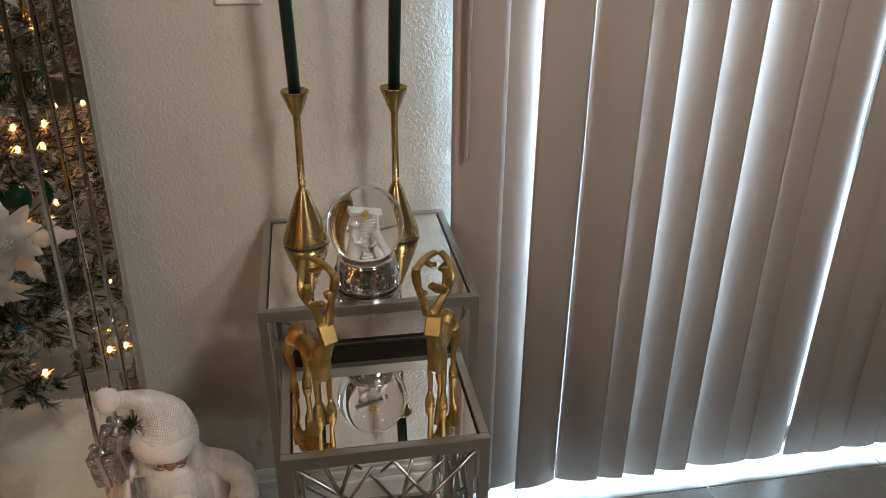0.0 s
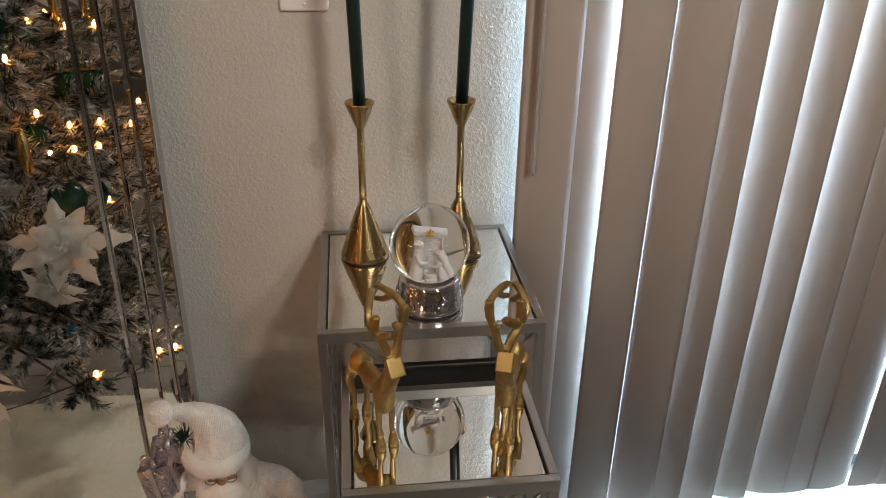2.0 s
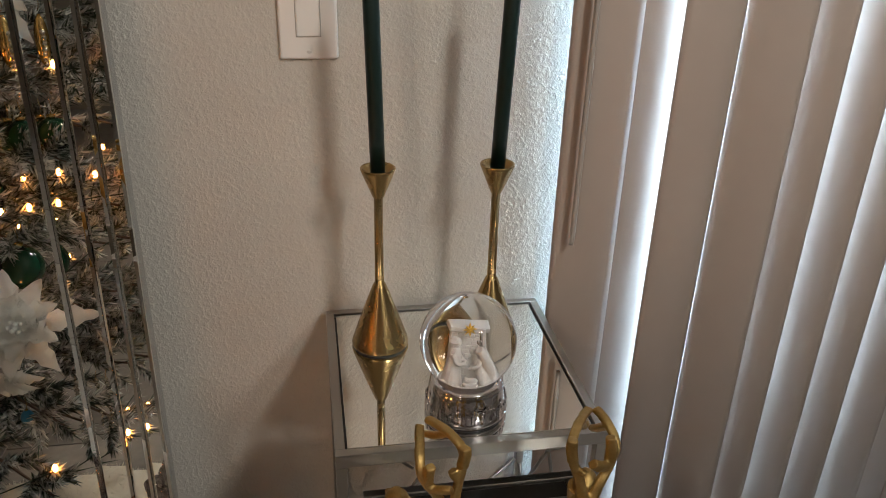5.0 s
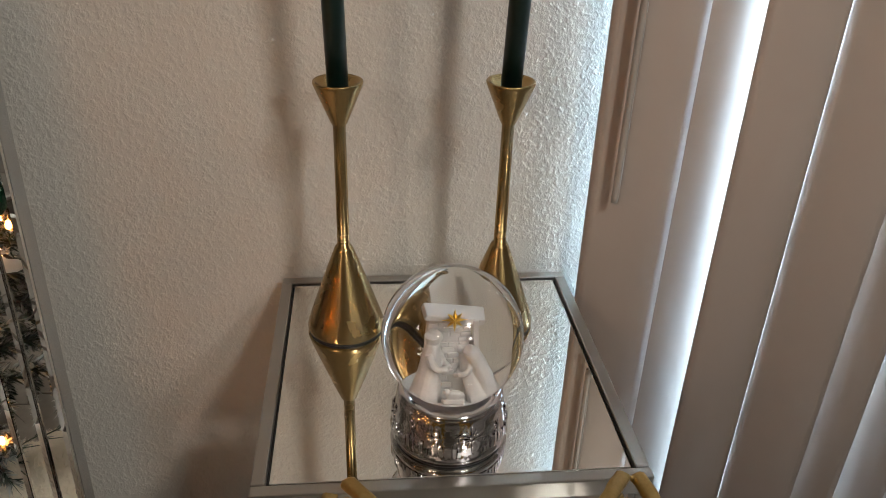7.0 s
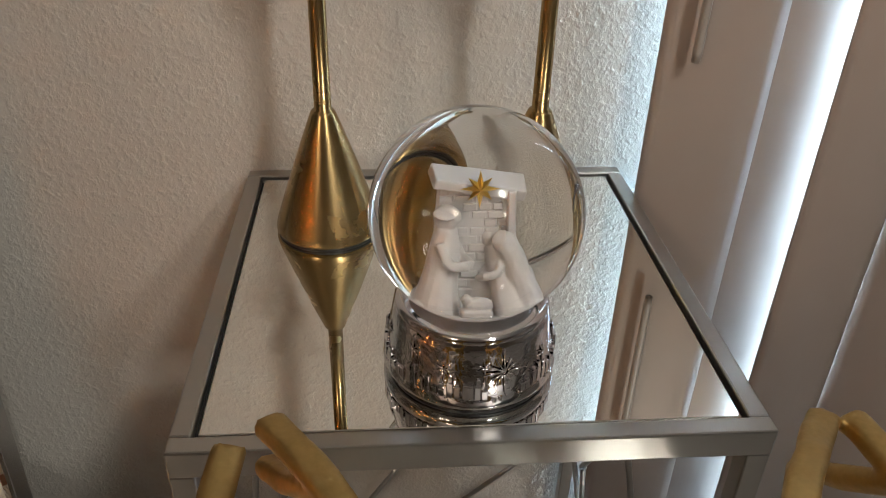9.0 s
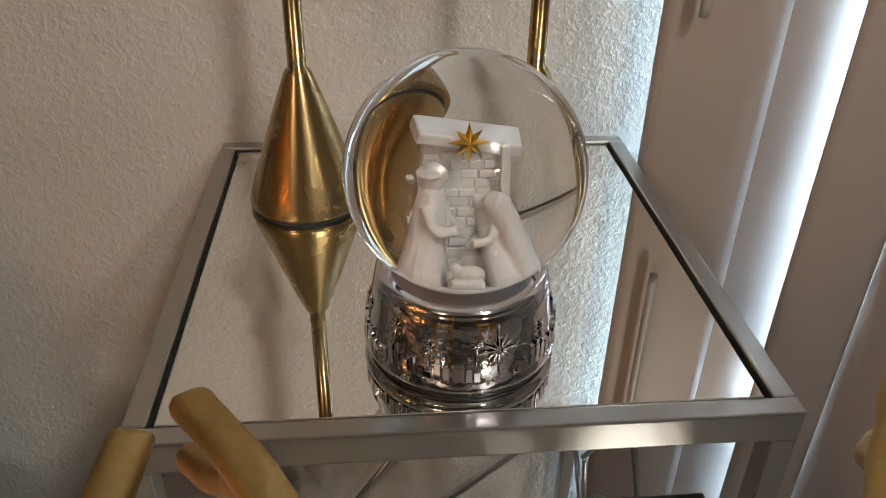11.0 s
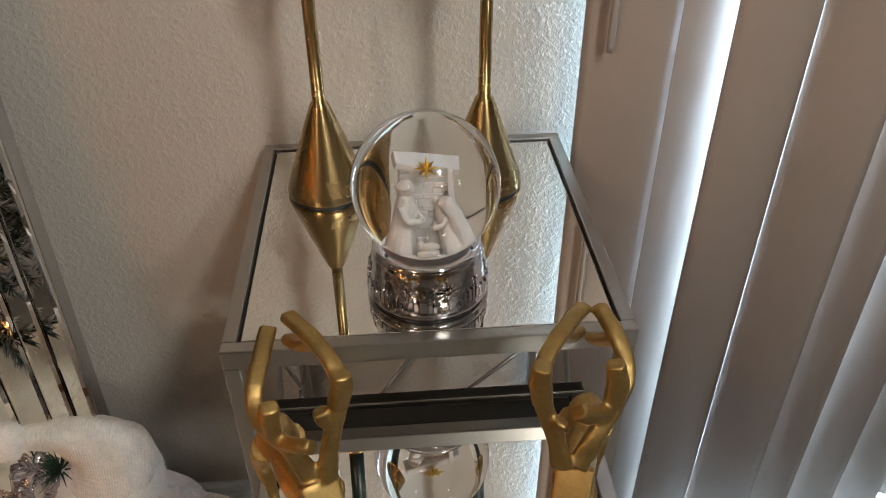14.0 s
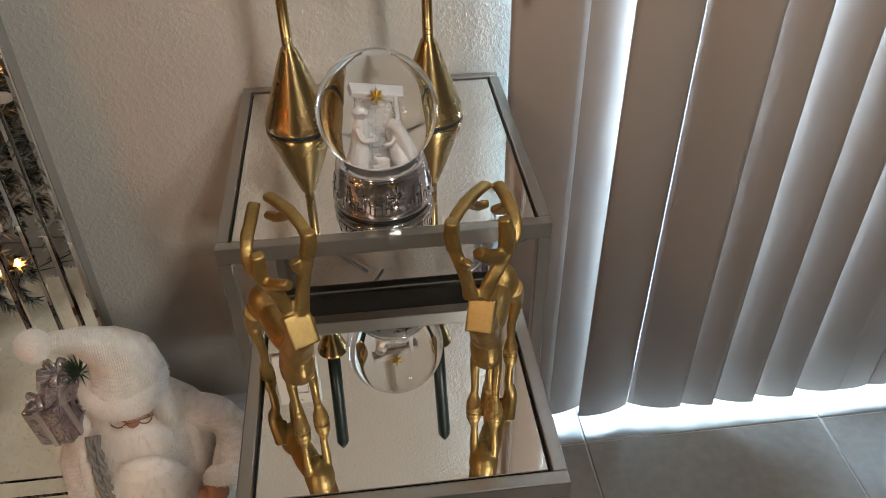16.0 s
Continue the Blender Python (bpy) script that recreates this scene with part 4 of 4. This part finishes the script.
# ---- flocked tree, seen in the mirror ----
TX, TY = -1.04, 0.50
tree = thing("christmas_tree", "flocked artificial fir tree with white frosted needles", "tree", pose(TX, TY, 0))
part("trunk", sweep(bmesh.new(), [(0, 0, 0.0), (0, 0, 0.6), (0.005, 0, 1.4), (0, 0, 2.35)], [0.034, 0.030, 0.020, 0.006], 12), M_BARK, tree)
rt = random.Random(21)
spots, norms, limbs, twig_p, twig_d = [], [], bmesh.new(), [], []
tips = []
for layer in range(15):
    z0 = 0.31 + layer * 0.138
    reach = 0.66 * (1 - (z0 - 0.25) / 2.5) ** 0.65
    for k in range(18):
        a = 2 * math.pi * (k + 0.5 * (layer % 2)) / 18 + rt.uniform(-0.12, 0.12)
        c, q = math.cos(a), math.sin(a)
        near = c > -0.3 and q > -0.6 and z0 < 1.6
        if not near and k % 2:
            continue
        l = reach * rt.uniform(0.84, 1.06)
        zz = z0 + rt.uniform(-0.03, 0.03)
        deep = 0.86 if zz < 0.78 else 1.02
        if TY + q * l > deep:
            l = (deep - TY) / q
        if TX + c * l > -0.50:
            l = (-0.50 - TX) / c
        spine = spline([Vector((c * l * u, q * l * u, zz + 0.05 * l * u - 0.15 * l * u * u)) for u in (0, 0.33, 0.66, 1.0)], 3)
        sweep(limbs, spine, [0.006 - 0.0045 * j / len(spine) for j in range(len(spine))], 5)
        twigs = [(spine[-2], (spine[-1] - spine[-3]).normalized(), 0.07)]
        m = max(3, int(l / 0.055))
        for j in range(1, m + 1):
            u = 0.30 + 0.67 * j / m
            p = spine[min(len(spine) - 1, int(u * (len(spine) - 1)))]
            for sg in (-1, 1, 0):
                d = Vector((c, q, -0.05)) * 0.75 + Vector((-q, c, 0)) * sg * rt.uniform(0.6, 0.9) + Vector((0, 0, rt.uniform(-0.25, 0.35) + (0.5 if sg == 0 else 0)))
                twigs.append((p, d.normalized(), rt.uniform(0.07, 0.14) * (1.15 - 0.4 * u)))
        for p, d, tl in twigs:
            e = p + d * tl + Vector((0, 0, -0.01))
            twig_p.append(p)
            twig_d.append((e - p).normalized())
            spots.append((*p, *e))
            norms.append(130 if near else 16)
            tips.append(e)
part("branches", limbs, M_BARK, tree)
rn = np.random.default_rng(77)
ends = np.repeat(np.array(spots), norms, axis=0)
axis = ends[:, 3:] - ends[:, :3]
roots = ends[:, :3] + axis * rn.random((len(ends), 1))
axis /= np.linalg.norm(axis, axis=1)[:, None]
out = rn.normal(0, 1, axis.shape)
out -= axis * (out * axis).sum(1)[:, None]
out /= np.linalg.norm(out, axis=1)[:, None]
for nm, (v, f), m in (("crown", fuzz(roots, 0.85 * axis + 0.65 * out, 0.023, 0.0058, 31, 0.0, 0.10), M_NEEDLE), ("twigs", fuzz(twig_p, twig_d, 0.10, 0.005, 32, 0.0, 0.01), M_GREEN)):
    me = bpy.data.meshes.new(nm)
    me.from_pydata(v.tolist(), [], f.tolist())
    me.materials.append(m)
    ob = new(nm, me)
    ob.parent = tree
    if nm == "crown":
        ob["label"] = "white flocked needles"

lights = thing("string_lights", "warm white fairy lights strung through the flocked tree", "string lights", pose(TX, TY, 0))
outer = [t for t in tips if t.x > 0.1 and t.y > -0.3 and t.xy.length > 0.34 and t.z < 1.5]
rt.shuffle(outer)
low = [t for t in tips if TX + t.x > -0.72 and t.y > -0.1 and t.z < 0.95]
rt.shuffle(low)
outer = outer[:15] + low[:30]
bm = bmesh.new()
for t in outer:
    ball(bm, t + Vector((0, 0, 0.006)), (0.0042, 0.0042, 0.0075), 0, 8)
bulbs = part("bulbs", bm, M_BULB, lights)
bulbs["kind"] = "stuff"
bm = bmesh.new()
chain = sorted(outer, key=lambda t: (round(t.z / 0.14), math.atan2(t.y, t.x)))
for a, b in zip(chain, chain[1:]):
    if (a - b).length < 0.4:
        sweep(bm, spline([a, (a + b) / 2 - Vector((0.03, 0.0, 0.03)), b], 4), 0.0012, 4)
part("cable", bm, M_CABLE, lights)["kind"] = "stuff"


def poinsettia(x, y, z, size, rx, rz):
    t = thing("poinsettia_pick", "white glittered fabric poinsettia clipped to the tree", "artificial flower", pose(x, y, z, rx, 0, rz), "poinsettias")
    for ringn, l, up, ph in ((7, 1.0, 0.10, 0.0), (6, 0.68, 0.30, 0.5)):
        for k in range(ringn):
            a = 2 * math.pi * (k + ph) / ringn + 0.2 * math.sin(3 * k)
            bm = bmesh.new()
            prev = None
            ll = size * l * (1 + 0.12 * math.sin(5 * k + 1))
            for j in range(9):
                u = j / 8
                wd = size * 0.20 * math.sin(math.pi * min(1, u ** 0.8 * 0.94 + 0.05)) ** 0.9 * (1 + 0.22 * math.sin(j * 2.9 + 2.3 * k)) + 0.0004
                r0, zz = ll * u, size * (up * math.sin(2.4 * u) + (0.22 * math.sin(4.1 * k + 1) - 0.12) * u * u)
                row = [bm.verts.new((r0 + 0.15 * wd * s_ * math.sin(7 * k), s_ * wd, zz + (0.35 * wd if s_ else -0.25 * wd))) for s_ in (-1, 0, 1)]
                if prev:
                    for i in range(2):
                        bm.faces.new((prev[i], prev[i + 1], row[i + 1], row[i])).smooth = True
                prev = row
            bmesh.ops.solidify(bm, geom=list(bm.faces), thickness=0.0012)
            bmesh.ops.transform(bm, matrix=Matrix.Rotation(a, 4, "Z"), verts=bm.verts)
            part("petal", bm, M_PETAL, t)
    bm = bmesh.new()
    for k in range(9):
        ball(bm, (0.008 * math.cos(k * 2.4) * math.sqrt(k / 3), 0.008 * math.sin(k * 2.4) * math.sqrt(k / 3), size * 0.08), 0.004, 0, 8)
    part("centre", bm, M_PETAL, t)


poinsettia(-0.550, 0.925, 0.590, 0.090, -50, -14)
poinsettia(-0.575, 0.935, 0.525, 0.062, -105, 12)
poinsettia(-0.660, 0.640, 1.060, 0.100, -70, -10)
poinsettia(-0.80, 0.93, 0.78, 0.095, -75, 5)


def bauble(x, y, z, r, material, label, tall=1.0):
    t = thing("bauble", label, "ornament", pose(x, y, z), "tree ornaments")
    bm = bmesh.new()
    ball(bm, (0, 0, 0), (r, r, r * tall), 0, 32)
    part("ball", bm, material, t)
    part("cap", lathe(bmesh.new(), [(0.0, 0), (r * 0.25, 0), (r * 0.25, r * 0.2), (0, r * 0.25)], 16, (0, 0, r * tall * 0.97)), M_GOLDBALL, t)
    part("loop", sweep(bmesh.new(), [(0, 0, r * tall * 1.15), (0.003, 0, r * tall * 1.15 + 0.012), (0, 0, r * tall * 1.15 + 0.03)], 0.0007, 5), M_WIRE, t)


for x, y, z, r in ((-0.575, 0.790, 0.640, 0.036), (-0.570, 0.690, 0.835, 0.028), (-0.600, 0.660, 0.830, 0.026), (-0.68, 0.72, 0.95, 0.034), (-0.72, 0.86, 0.50, 0.034), (-0.70, 0.56, 0.70, 0.036)):
    bauble(x, y, z, r, M_GREENBALL, "glossy dark green glass bauble hanging in the tree")
bauble(-0.600, 0.820, 0.375, 0.011, M_BLUE, "small teal blue ornament hanging in the tree", 1.3)
for x, y, z in ((-0.640, 0.780, 0.73), (-0.60, 0.60, 0.98), (-0.74, 0.82, 0.90)):
    bauble(x, y, z, 0.012, M_GOLDBALL, "slim gold drop ornament hanging in the tree", 3.6)


def icicle(x, y, z, l):
    t = thing("icicle_ornament", "beaded silver and gold icicle hanging in the tree", "ornament", pose(x, y, z), "icicles")
    bm = bmesh.new()
    n = int(l / 0.009)
    for k in range(n):
        ball(bm, (0.0015 * math.sin(k), 0, -0.009 * k), 0.0048 * (1 - 0.55 * k / n), 0, 8)
    part("beads", bm, M_ICE, t)
    part("loop", sweep(bmesh.new(), [(0, 0, 0.003), (0.002, 0, 0.02)], 0.0006, 4), M_WIRE, t)


for x, y, z, l in ((-0.505, 0.800, 0.42, 0.11), (-0.520, 0.805, 0.42, 0.10), (-0.550, 0.68, 0.99, 0.13), (-0.57, 0.67, 1.0, 0.12), (-0.535, 0.69, 0.98, 0.11), (-0.66, 0.80, 0.62, 0.10), (-0.52, 0.74, 0.72, 0.12)):
    icicle(x, y, z, l)

# ---- floor tiles ----
PITCH, JX, JY = 0.411, 0.371, 1.153
bm = box(bmesh.new(), (0.0015, 0.0015, -0.008), (PITCH - 0.0015, PITCH - 0.0015, 0.0), 0.0012, seg=1)
tile_mesh = bpy.data.meshes.new("tile")
bm.to_mesh(tile_mesh)
bm.free()
tile_mesh.materials.append(M_TILE)
for i in range(-7, 8):
    for j in range(-12, 1):
        x, y = JX + i * PITCH, JY + j * PITCH
        ob = new("tile", tile_mesh)
        ob.parent = floor
        ob.location = (x, y, 0)
